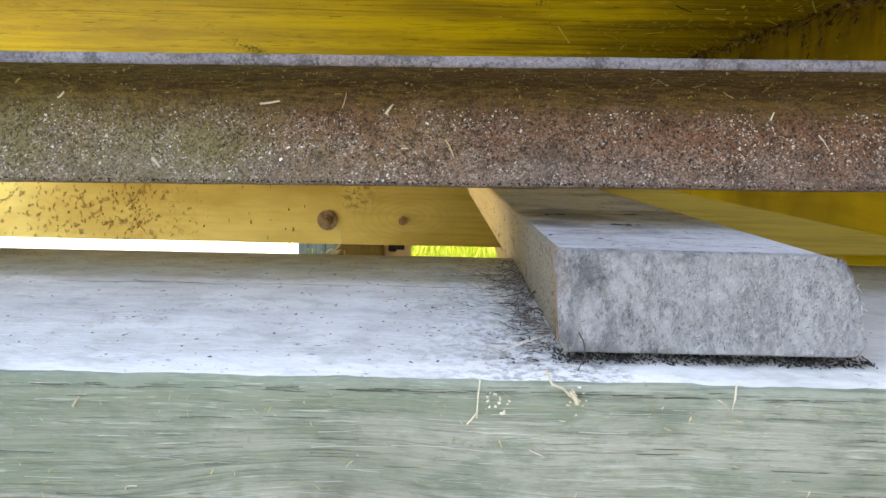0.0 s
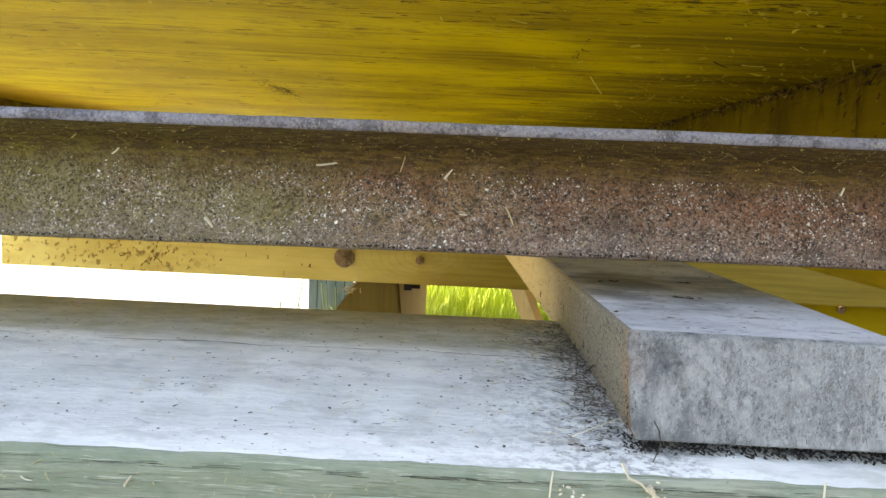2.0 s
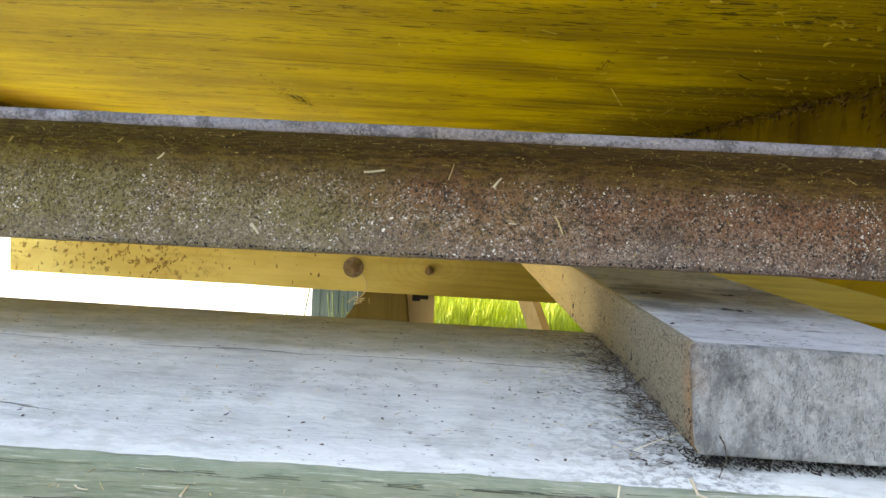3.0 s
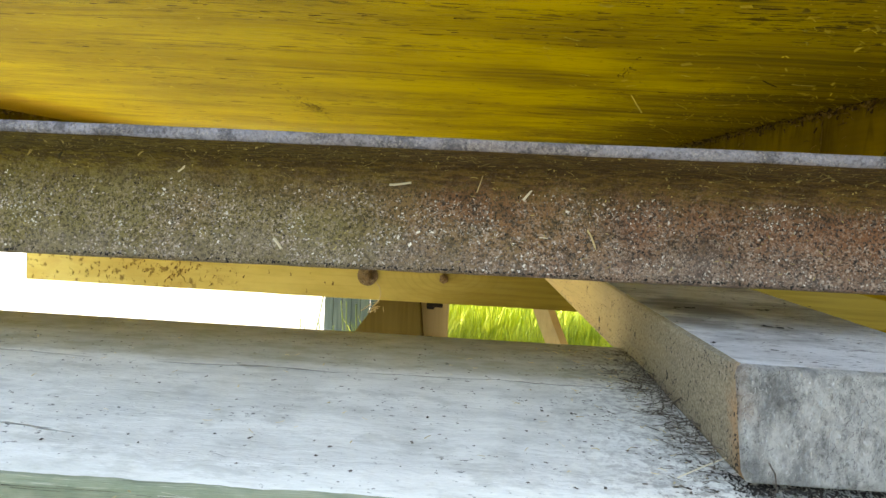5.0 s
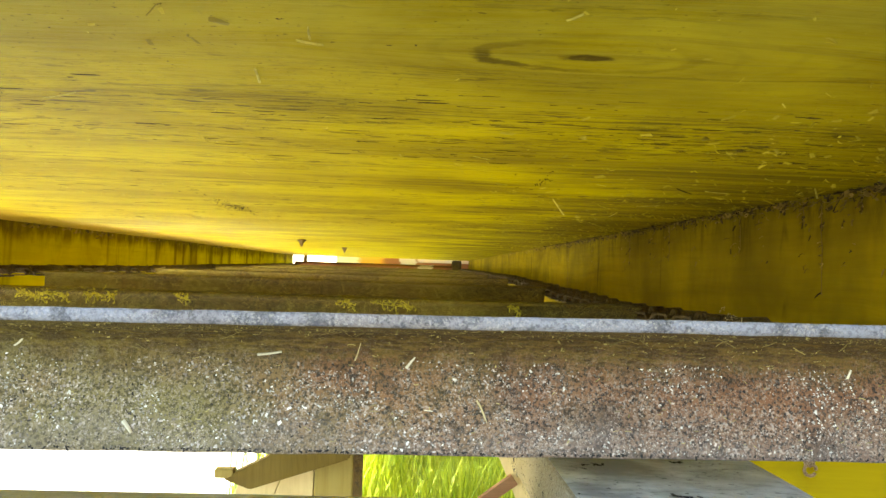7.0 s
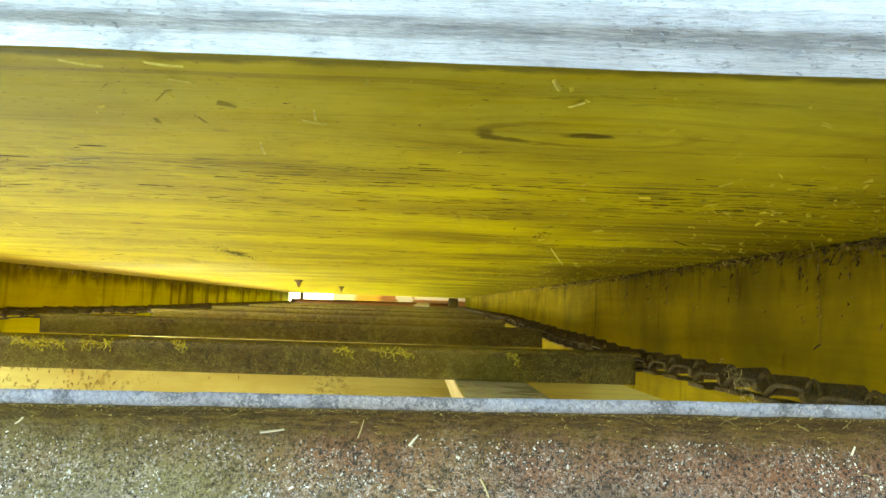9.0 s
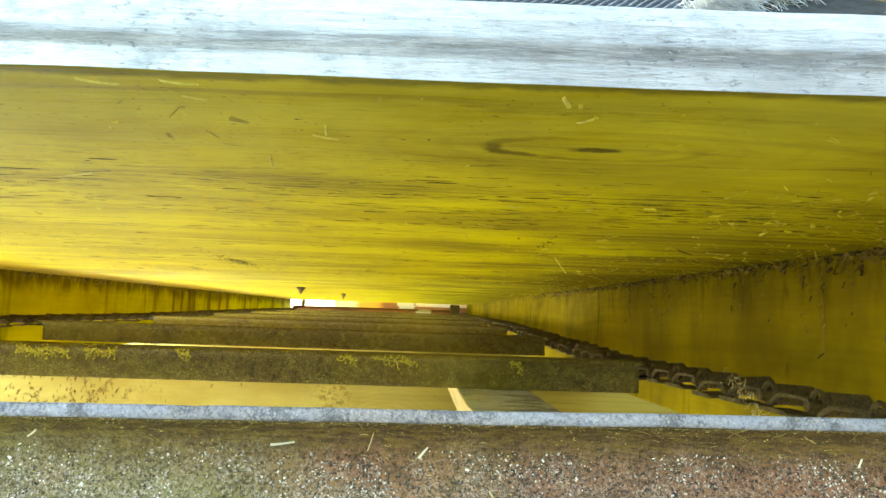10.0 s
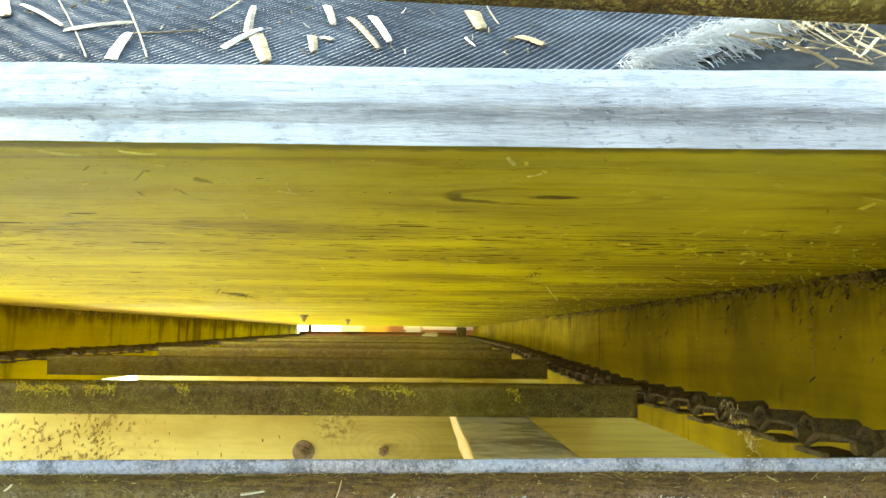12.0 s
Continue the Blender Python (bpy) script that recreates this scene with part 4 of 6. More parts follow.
def make_beams():
    beam = thing("cross_beam", (0.0, 2.04, 0.487), "pale yellow cross beam with rusted bolts and worm holes", "beam", "cross beams")
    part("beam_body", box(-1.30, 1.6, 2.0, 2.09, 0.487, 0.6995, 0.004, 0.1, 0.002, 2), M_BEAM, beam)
    make_bolt(beam, (-0.288, 1.998, 0.558), (0, -1, 0))
    bm = cylinder((-0.068, 1.992, 0.561), (0, -1, 0), 0.014, 0.014, 6, 0.002)
    nut = part("nut", bm, M_BOLT, beam, "small rusted nut")
    part("bolt_end", cylinder((-0.068, 1.981, 0.561), (0, -1, 0), 0.007, 0.014, 10), M_BOLT, nut)
    bm = bmesh.new()
    rng = random.Random(21)
    for _ in range(190):
        x, z = rng.uniform(-1.15, -0.62) if rng.random() < 0.8 else rng.uniform(-0.6, -0.35), rng.uniform(0.505, 0.695)
        if rng.random() < 0.5:
            x = -0.86 + (0.62 - z) * 0.35 + rng.gauss(0, 0.025)
        a = Vector((x, 1.9985, z))
        n = rng.uniform(0.003, 0.011)
        t = rng.uniform(-0.5, 0.5) - 1.9
        stem(bm, a, a + Vector((n * math.cos(t), -0.0006, n * math.sin(t))), 0.001 + 0.003 * rng.random() ** 1.6, rng, 0.18, 5, 0.4)
    part("worm_hole", bm, M_PIT, beam, "dark worm-eaten pits", kind="stuff")
    for y in (3.75, 5.45):
        other = thing("cross_beam", (0.0, y + 0.04, 0.487), "pale yellow cross beam under the wagon bed", "beam", "cross beams")
        part("beam_body", box(-1.45, 1.6, y, y + 0.09, 0.487, 0.6995, 0.004, 0.1, 0.002, y), M_BEAM, other)


def make_hook():
    """A pale wire that hangs from the bolt, with a wisp of straw caught under the beam."""
    path = [(-0.262, 1.990, 0.540), (-0.252, 1.989, 0.528), (-0.247, 1.989, 0.512), (-0.249, 1.990, 0.496), (-0.256, 1.993, 0.481), (-0.268, 1.996, 0.470)]
    solid("wire_hook", tube(path, 0.0016, 6), M_BRACE, "thin pale wire hanging from a rusted bolt", "wire", path[0])
    rng = random.Random(14)
    bm = bmesh.new()
    for _ in range(16):
        a = Vector((-0.262 + rng.gauss(0, 0.010), 1.992 + rng.uniform(-0.004, 0.004), 0.474 + rng.uniform(-0.012, 0.010)))
        stem(bm, a, a + Vector((rng.uniform(-0.03, 0.012), rng.uniform(-0.006, 0.006), rng.uniform(-0.024, 0.006))), 0.0014, rng, 0.2, 4, 0.6)
    solid("straw_wisp", bm, M_STRAW, "wisp of tan straw hanging under the cross beam", "straw", (-0.262, 1.992, 0.474))


def make_supports():
    leg = thing("leg_post", (-0.2, 2.2, GROUND), "tan wooden leg with a brown diagonal brace behind the cross beam", "post")
    part("post_body", box(-0.262, -0.147, 2.15, 2.27, GROUND - 0.02, 0.486, 0.005, 0.08, 0.002, 3), M_POST, leg)
    bm = bmesh.new()
    outline = ((-0.258, 0.482), (-0.140, 0.482), (-0.125, 0.36), (-0.157, 0.289), (-0.44, 0.196), (-0.52, 0.225), (-0.39, 0.292))
    front = bm.faces.new([bm.verts.new((x, 2.095, z)) for x, z in outline])
    back = bmesh.ops.extrude_face_region(bm, geom=[front])["geom"]
    bmesh.ops.translate(bm, verts=[v for v in back if isinstance(v, bmesh.types.BMVert)], vec=(0, 0.05, 0))
    bmesh.ops.recalc_face_normals(bm, faces=bm.faces)
    bmesh.ops.bevel(bm, geom=bm.edges[:], offset=0.004, segments=2, affect="EDGES")
    part("diagonal", bm, M_TAN, leg, "brown weathered diagonal brace")
    part("block", box(-0.545, -0.490, 2.098, 2.135, 0.226, 0.252, 0.004, 0.02, 0.0015, 4), M_POST, leg, "small tan block on the brace")
    # added dark strip in place of the post's shaded right side
    part("side_shade_strip", box(-0.146, -0.118, 2.146, 2.1505, GROUND + 0.1, 0.298, 0.001, 0.1, 0.0008, 3), M_CHAIN, leg, "dark strip standing in for the post's shaded side")
    # two lower boards, butted along a slanting joint
    for n, (a, b) in enumerate(((-0.500, -0.3815), (-0.380, -0.264))):
        bm = bmesh.new()
        low = [bm.verts.new((x, 2.150, -0.10)) for x in (a - 0.10, b - (0.10 if n == 0 else 0.0))]
        high = [bm.verts.new((x, 2.150, 0.24)) for x in (b + (0.03 if n == 0 else 0.0), a + 0.03)]
        face = bm.faces.new(low + high)
        far = bmesh.ops.extrude_face_region(bm, geom=[face])["geom"]
        bmesh.ops.translate(bm, verts=[v for v in far if isinstance(v, bmesh.types.BMVert)], vec=(0, 0.025, 0))
        bmesh.ops.recalc_face_normals(bm, faces=bm.faces)
        bmesh.ops.bevel(bm, geom=bm.edges[:], offset=0.002, segments=1, affect="EDGES")
        part("lower_board", bm, M_BRACE, leg, "pale lower board")
    part("side_block", box(-0.145, -0.052, 2.15, 2.19, 0.30, 0.484, 0.004, 0.05, 0.0015, 8), M_BRACE, leg, "pale yellow side block")
    for z in (0.463, 0.352):
        nut = part("nut", cylinder((-0.108, 2.125, z), (1, 0, 0), 0.014, 0.024, 6, 0.002), M_DARK, leg, "dark rusted nut")
        part("bolt_end", cylinder((-0.086, 2.125, z), (1, 0, 0), 0.007, 0.03, 10), M_DARK, nut)
    bm = bmesh.new()
    tube([(0.23, 2.33, 0.51), (0.29, 2.33, 0.37), (0.365, 2.33, 0.21), (0.66, 2.33, GROUND - 0.02)], 0.036, 4, bm)
    solid("diagonal_brace", bm, M_BRACE, "tan diagonal wooden brace under the wagon", "brace", (0.6, 2.33, GROUND))
    bm = box(-0.065, 0.065, -0.012, 0.012, -0.018, 0.018, 0.003, 0.03, 0.0015, 5)
    bmesh.ops.transform(bm, verts=bm.verts, matrix=pose(0.305, 2.295, 0.148, 0, -36, 0))
    solid("batten", bm, M_BATTEN, "short red-brown batten nailed beside the diagonal brace", "batten", (0.305, 2.295, 0.148))
    board = thing("leg_post", (1.2, 2.12, GROUND), "bright yellow wooden leg under the cross beam with rusted bolts", "post")
    part("post_body", box(0.95, 1.6, 2.095, 2.14, GROUND - 0.02, 0.484, 0.004, 0.1, 0.002, 6), M_PAINT, board)
    bm = bmesh.new()
    tube([(1.206 + 0.018 * math.cos(a * 0.5236), 2.083, 0.295 + 0.018 * math.sin(a * 0.5236)) for a in range(12)], 0.005, 6, bm)
    part("eye_bolt", bm, M_BOLT, board, "rusted eye bolt")
    part("bolt_head", cylinder((1.206, 2.088, 0.318), (0, -1, 0), 0.017, 0.014, 6, 0.002), M_BOLT, board)
    part("bolt_head", cylinder((1.203, 2.088, 0.462), (0, -1, 0), 0.013, 0.012, 6, 0.002), M_BOLT, board)


def make_far_things():
    k = Mat("dark_green_boards", 0.7)
    mat = k.done(k.mix(k.step(k.noise(1.0, 4, 0.6, k.mapped((30, 30, 1.5))), 0.35, 0.65), (0.03, 0.05, 0.047), (0.065, 0.09, 0.085)), k.noise(40, 3), 0.002)
    screen = thing("board_screen", (-0.9, 5.65, GROUND + 0.03), "dark green upright boards standing on the yard", "screen")
    for i in range(6):
        x = -1.15 + i * 0.075
        part("upright_board", box(x, x + 0.072, 5.65, 5.675, GROUND + 0.03, 0.75, 0.003, 0.2, 0.002, i), mat, screen)
    rng = random.Random(8)
    k = Mat("weed_stem_green", 0.6)
    green = k.done(k.mix(k.noise(20), (0.10, 0.18, 0.05), (0.24, 0.30, 0.12)))
    weed = thing("weed", (-0.62, 2.75, GROUND), "thin pale green weed stems growing beside the leg", "weed")
    for i in range(9):
        x, y = -0.60 + rng.uniform(-0.08, 0.12), 2.75 + rng.uniform(-0.1, 0.1)
        bm = bmesh.new()
        stem(bm, (x, y, GROUND - 0.03), (x + rng.uniform(-0.06, 0.14), y + rng.uniform(-0.1, 0.1), rng.uniform(0.2, 0.45)), 0.004, rng, 0.07, 5, 1.0)
        part("stem", bm, green, weed)
    # the end of the bed: red roller with dark bearing, and the gap where daylight comes in
    roller = thing("end_roller", (-0.4, FAR - 0.12, 0.84), "rust-red painted roller across the end of the bed", "roller")
    k = Mat("red_paint_and_glints", 0.3, 0.2)
    worn = k.noise(1.0, 4, 0.6, k.mapped((3.2, 6.0, 6.0)))
    paint = k.mix(k.step(worn, 0.36, 0.50), (0.10, 0.035, 0.018), (0.20, 0.075, 0.03))
    # pale patches paint the glints on the drum
    red = k.done(k.mix(k.step(worn, 0.60, 0.66), paint, (0.60, 0.48, 0.42)), k.noise(40), 0.002)
    # bright reflections on the upper sheet, painted as patches along x
    k = Mat("painted_reflection_sheet", 0.45)
    at = k.math("ADD", k.axis(0), k.math("MULTIPLY", k.math("SUBTRACT", k.noise(1.0, 4, 0.6, k.mapped((9.0, 4.0, 30.0))), 0.5), 0.10))
    col = k.mix(k.step(at, -0.20, -0.26), (0.85, 0.42, 0.07), (0.90, 0.82, 0.55))
    col = k.mix(k.step(at, -0.06, 0.05), col, (0.36, 0.14, 0.06))
    col = k.mix(k.math("MULTIPLY", k.step(at, 0.14, 0.16), k.step(at, 0.32, 0.30)), col, (0.72, 0.62, 0.58))
    col = k.mix(k.math("MULTIPLY", k.step(at, 0.31, 0.34), k.step(k.axis(2), 0.318, 0.324)), col, (0.78, 0.62, 0.56))
    sheet = k.done(col, k.noise(60), 0.001)
    part("drum", cylinder((-0.375, FAR - 0.12, 0.872), (1, 0, 0), 0.024, 1.45, 28, 0.004), red, roller, smooth=False)
    part("bearing", box(0.335, 0.42, FAR - 0.18, FAR - 0.06, 0.845, 0.946, 0.012, 0, 0.002, 3), M_CHAIN, roller, "dark greasy bearing block")
    end = thing("tailgate", (-0.3, FAR + 0.03, 0.60), "tailgate closing the wagon bed with an open gap, reflections painted on", "tailgate")
    part("lower_panel", box(WALL_L + 0.001, WALL_R - 0.001, FAR + 0.02, FAR + 0.05, 0.60, 0.868, 0.003, 0.2, 0.001, 7), M_SILL, end)
    part("upper_panel", box(-0.74, WALL_R - 0.001, FAR + 0.02, FAR + 0.05, 0.871, 0.985, 0.003, 0.2, 0.001, 8), sheet, end, "upper sheet with reflections painted in white, orange and red-brown")
    part("mullion", box(-1.045, -1.015, FAR + 0.015, FAR + 0.05, 0.871, 0.985, 0.003), M_CHAIN, end, "dark upright bar in the gap")


make_deck()
make_sills()
make_near_timber()
make_plank()
make_beams()
make_hook()
make_supports()
make_far_things()


# ---- conveyor ----
def chain_height(y, far_side=False):
    pts = ((0.0, 0.80), (1.0, 0.802), (2.0, 0.810), (2.9, 0.814), (4.5, 0.836), (6.6, 0.86)) if far_side else ((0.0, 0.80), (0.6, 0.789), (1.1, 0.784), (1.35, 0.780), (2.0, 0.794), (3.1, 0.822), (4.5, 0.838), (6.6, 0.86))
    for (a, p), (b, q) in zip(pts, pts[1:]):
        if y <= b:
            f = (y - a) / (b - a)
            return p + (q - p) * f
    return 0.86


def slat_mesh(x0, x1, origin, tilt, seed, leg=0.030, high=0.060, t=0.0065, lean=0.0, droop=0.0):
    """Angle iron along x: one leg points to the front at the top, the other hangs down. Rim faces take the second material."""
    a = radians(tilt)
    turn = lambda y, z: (origin[0] + y * math.cos(a) + z * math.sin(a), origin[1] - y * math.sin(a) + z * math.cos(a))
    r = 0.013
    inner = [(-t - r + r * math.sin(b), -t - r + r * math.cos(b)) for b in [radians(d) for d in (0, 22, 45, 68, 90)]]
    prof = [(-leg + 0.001, 0.0), (-leg, -0.001), (-leg, -t + 0.0015), (-leg + 0.0015, -t)] + [(y, z) for y, z in inner] + \
           [(-t, -high * 0.4), (-t, -high * 0.62), (-t, -high * 0.82), (-t, -high + 0.0012), (-t + 0.0012, -high), (-0.001, -high), (0, -high + 0.001), (0, -0.003), (-0.003, 0)]
    prof = [(y, z + droop * (y + t) if y < -t - 0.001 else z) for y, z in prof]
    bm = bmesh.new()
    n = int((x1 - x0) / 0.012)
    rows = []
    for i in range(n + 1):
        x = x0 + (x1 - x0) * i / n
        row = []
        for j, (y, z) in enumerate(prof):
            p = Vector((x, *turn(y, z)))
            p.z += (x - 0.02) * lean
            w = noise.noise(p * 30 + Vector((seed, 0, 0))) * 0.0005 + noise.noise(p * 120 + Vector((seed, 4, 0))) * 0.0004
            row.append(bm.verts.new(p + Vector((0, w, w * 0.6))))
        rows.append(row)
    for p, q in zip(rows, rows[1:]):
        for i in range(len(prof)):
            j = (i + 1) % len(prof)
            bm.faces.new((p[i], q[i], q[j], p[j])).material_index = 1 if i in (0, 1, 2, len(prof) - 1) else 0
    bm.faces.new(rows[0])
    bm.faces.new(rows[-1][::-1])
    bmesh.ops.recalc_face_normals(bm, faces=bm.faces)
    return bm, turn


SLAT_X0, SLAT_X1 = -1.04, 0.405


def make_bar(y, origin, tilt, seed, mats, label, x1, leg=0.030, high=0.060, lean=0.0, t=0.0065, droop=0.0):
    """A crossbar of the conveyor: the angle iron and a lug at each end that sits on the chain."""
    bar = thing("conveyor_crossbar", (-0.3, y, origin[1] - high), label, "crossbar", "conveyor crossbars")
    bm, turn = slat_mesh(SLAT_X0, x1, origin, tilt, seed, leg, high, t, lean, droop)
    part("angle_iron", bm, mats, bar, smooth=True)
    for x, s in ((x1, 1), (SLAT_X0, -1)):
        bm = bmesh.new()
        z = chain_height(y, s < 0)
        tube([(x - s * 0.03, origin[0] + 0.004, origin[1] - 0.02), (x + s * 0.004, origin[0] + 0.01, z - 0.004), (x + s * 0.03, origin[0] + 0.014, z - 0.001), (x + s * 0.05, origin[0] + 0.014, z)], 0.011, 8, bm, 0.6)
        part("lug", bm, M_CHAIN, bar, "rusted lug welded to the chain")
    return turn


LEAN_1 = 0.009
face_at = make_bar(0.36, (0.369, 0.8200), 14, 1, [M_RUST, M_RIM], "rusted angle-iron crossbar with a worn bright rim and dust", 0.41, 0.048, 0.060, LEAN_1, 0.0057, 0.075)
for i, y in enumerate((1.2, 2.05, 2.9, 3.75, 4.6, 5.45, 6.2)):
    z = (0.800, 0.812)[i] if i < 2 else chain_height(y) + 0.005
    make_bar(y, (y + 0.03, z), (-4, -2, 2, 0, 3, 1, 0)[i], 5 + i, [M_MOSSY, M_MOSSY], "dark dirty angle-iron crossbar hanging under the deck", SLAT_X1 - 0.006 * (i > 0), 0.030, 0.057)


PITCH = 0.0955


def link_mesh():
    """One cast chain link along y: a fat barrel to the outside, a cranked strap to the inside, a flat hook under it."""
    bm = cylinder((0.014, 0, 0.003), (1, 0, 0), 0.0118, 0.048, 20, 0.003)
    cylinder((-0.016, 0.0, 0.0), (1, 0, 0), 0.0062, 0.022, 12, 0.001, bm)
    # the hook that wraps the next bar, rising as a rounded ear at the barrel's inner end
    ear = [(-0.0135, -0.013 * math.cos(a) + 0.001, 0.0145 * math.sin(a) + 0.001) for a in [radians(d) for d in (-40, -10, 25, 60, 95, 130, 165, 195)]]
    tube(ear, 0.0028, 8, bm, 0.9)
    # cranked inner strap, flat and bent down to the next bar
    strap = [(-0.027, -0.009, 0.006), (-0.031, 0.010, 0.0075), (-0.032, 0.040, 0.0065), (-0.030, 0.058, -0.001), (-0.026, 0.074, -0.008), (-0.020, 0.0955, -0.003)]
    tube(strap, 0.0034, 8, bm, 0.7)
    tube([(0.033, 0.0, 0.0), (0.034, 0.03, -0.002), (0.031, 0.068, -0.003), (0.027, 0.0955, 0.0)], 0.0052, 8, bm, 1.3)
    # the thin plate and its turned-up lip below
    box(-0.034, 0.004, 0.022, 0.084, -0.0140, -0.0110, 0.001, 0, 0.0, 0, bm)
    box(-0.0355, -0.0330, 0.026, 0.080, -0.0140, -0.0085, 0.0008, 0, 0.0, 0, bm)
    return to_mesh("link", bm, M_CHAIN, (0, 0, 0), False)


LINK = link_mesh()


def make_chain(x, side, name_label):
    chain = thing("conveyor_chain", (x, 0.4, 0.79), name_label, "chain", "conveyor chains")
    rng = random.Random(int(x * 100))
    for i in range(65):
        y = 0.338 + i * PITCH
        z, z2 = chain_height(y, side < 0), chain_height(y + PITCH, side < 0)
        ob = new("link", LINK)
        ob.parent = chain
        ob.matrix_basis = Matrix.Translation((rng.uniform(-0.002, 0.002), y - 0.4, z - 0.79)) @ pose(0, 0, 0, math.degrees(math.atan2(z2 - z, PITCH)), rng.uniform(-4, 4), rng.uniform(-2, 2)) @ Matrix.Diagonal((side, 1, 1, 1))


make_chain(0.438, 1, "rusted cast-link conveyor chain beside the yellow side plank")
make_chain(-1.085, -1, "rusted cast-link conveyor chain along the far side plank")
# the bar of the upper run, just over the camera, held by an arm that lies on the deck
upper = thing("upper_crossbar", (0.3, 0.3, 0.975), "brown rusted crossbar of the upper run above the deck edge", "crossbar")
bm, _ = slat_mesh(0.014, 0.46, (0.141, 0.9992), 8, 31, 0.032, 0.06)
bmesh.ops.rotate(bm, verts=bm.verts, cent=(0.08, 0.14, 1.0), matrix=Matrix.Rotation(radians(1.5), 3, "Y"))
part("angle_iron", bm, [M_MOSSY, M_MOSSY], upper, smooth=True)
part("arm", box(0.425, 0.455, 0.120, 0.50, 0.9835, 0.992, 0.002, 0.05, 0.0005, 2), M_CHAIN, upper, "rusted flat arm")


# ---- torn mat on the deck ----
def mat_point(x, s):
    """A place on the mat: s runs up its slope from the deck's edge."""
    y = 0.2765 - 0.03 * x + 0.74 * s + 0.0012 * noise.noise((x * 9, s * 9, 1))
    return Vector((x, y, 0.9845 + 0.67 * s + 0.001 * noise.noise((x * 12, s * 8, 5))))


def make_mat():
    k = Mat("dark_ribbed_webbing", 0.8)
    f = k.step(k.noise(25, 5), 0.35, 0.7)
    col = k.mix(f, (0.022, 0.028, 0.036), (0.060, 0.070, 0.082))
    # rows of pale threads over the ridges, worn smooth beside the tear
    x = k.axis(0)
    s = k.math("MULTIPLY", k.math("SUBTRACT", k.math("ADD", k.axis(1), k.math("MULTIPLY", x, 0.03)), 0.2765), 1.351)
    u = k.math("MULTIPLY", k.math("SUBTRACT", k.math("MULTIPLY", x, 0.80), k.math("MULTIPLY", s, 0.60)), math.pi / 0.0028)
    v = k.math("MULTIPLY", k.math("ADD", k.math("MULTIPLY", x, 0.60), k.math("MULTIPLY", s, 0.80)), math.pi / 0.0012)
    crest = k.math("MULTIPLY", k.step(k.math("ABSOLUTE", k.math("SINE", u)), 0.55, 0.95), k.step(k.math("ABSOLUTE", k.math("SINE", v)), 0.0, 0.6, 0.45, 1.0))
    kept = k.math("MULTIPLY", k.step(k.math("ADD", x, k.math("MULTIPLY", k.noise(30, 4), 0.06)), 0.115, 0.035), k.step(k.noise(60, 4), 0.34, 0.52, 0.35, 1.0))
    col = k.mix(k.math("MULTIPLY", k.math("MULTIPLY", crest, kept), 0.8), col, (0.27, 0.30, 0.33))
    web = k.done(col, k.noise(300, 3), 0.0006)
    nx, ns = 760, 150
    x0, x1, s1 = -0.30, 0.26, 0.13
    up = Vector((0, -0.67, 0.74))
    verts, faces = [], []
    for j in range(ns + 1):
        for i in range(nx + 1):
            x, s = x0 + (x1 - x0) * i / nx, s1 * j / ns - 0.006
            u, v = (x * 0.80 - s * 0.60) / 0.0028, (x * 0.60 + s * 0.80) / 0.0026
            smoothed = max(0.0, min(1.0, (x - 0.088 - 0.7 * s + 0.02 * noise.noise((x * 40, s * 40, 0))) / 0.035))
            ridge = abs(math.sin(math.pi * u)) ** 0.7 * (0.95 + 0.05 * math.sin(2 * math.pi * v))
            verts.append(tuple(mat_point(x, s) + up * 0.0015 * ridge * (1 - 0.85 * smoothed)))
    for j in range(ns):
        for i in range(nx):
            a = j * (nx + 1) + i
            x, s = x0 + (x1 - x0) * (i + 0.5) / nx, s1 * (j + 0.5) / ns
            if x < 0.126 + 1.25 * s + 0.006 * noise.noise((x * 60, s * 60, 3)):
                faces.append((a, a + 1, a + nx + 2, a + nx + 1))
    me = bpy.data.meshes.new("ribbed_webbing")
    me.from_pydata(verts, [], faces)
    me.materials.append(web)
    mat = thing("woven_mat", (-0.05, 0.29, 0.982), "dark ribbed woven mat with a torn frayed edge littered with straw", "mat")
    ob = new("ribbed_webbing", me)
    ob.parent = mat
    ob.matrix_parent_inverse = Matrix.Translation((0.05, -0.29, -0.982))
    bm = bmesh.new()
    grid = [[bm.verts.new(mat_point(0.08 + 0.017 * i, 0.02 * j) - up * 0.0025) for i in range(18)] for j in range(8)]
    for a, b in zip(grid, grid[1:]):
        for i in range(17):
            bm.faces.new((a[i], a[i + 1], b[i + 1], b[i]))
    part("under_layer", bm, plain("dark_felt", (0.035, 0.036, 0.034), 0.5, 200, 0.95), mat, "dark under layer showing through the tear", True)
    rng = random.Random(41)
    bm = bmesh.new()
    for _ in range(3200):
        s = rng.uniform(0.0, 0.1)
        if noise.noise((s * 75, 0, 3)) < -0.08:
            continue
        a = mat_point(0.118 + 1.25 * s + rng.gauss(0, 0.006) * (0.6 + 14 * s), s) + up * rng.uniform(0, 0.006)
        d = Vector((rng.uniform(0.2, 1.0), rng.uniform(-0.4, 0.2), rng.uniform(-0.9, 0.25))).normalized() * rng.uniform(0.004, 0.018)
        stem(bm, a, a + d, rng.uniform(0.00010, 0.00024), rng, 0.15, 3, 1.0)
    part("frayed_edge", bm, M_FIBRE, mat, "white frayed fibres along the tear", kind="stuff")
    return up


UP = make_mat()


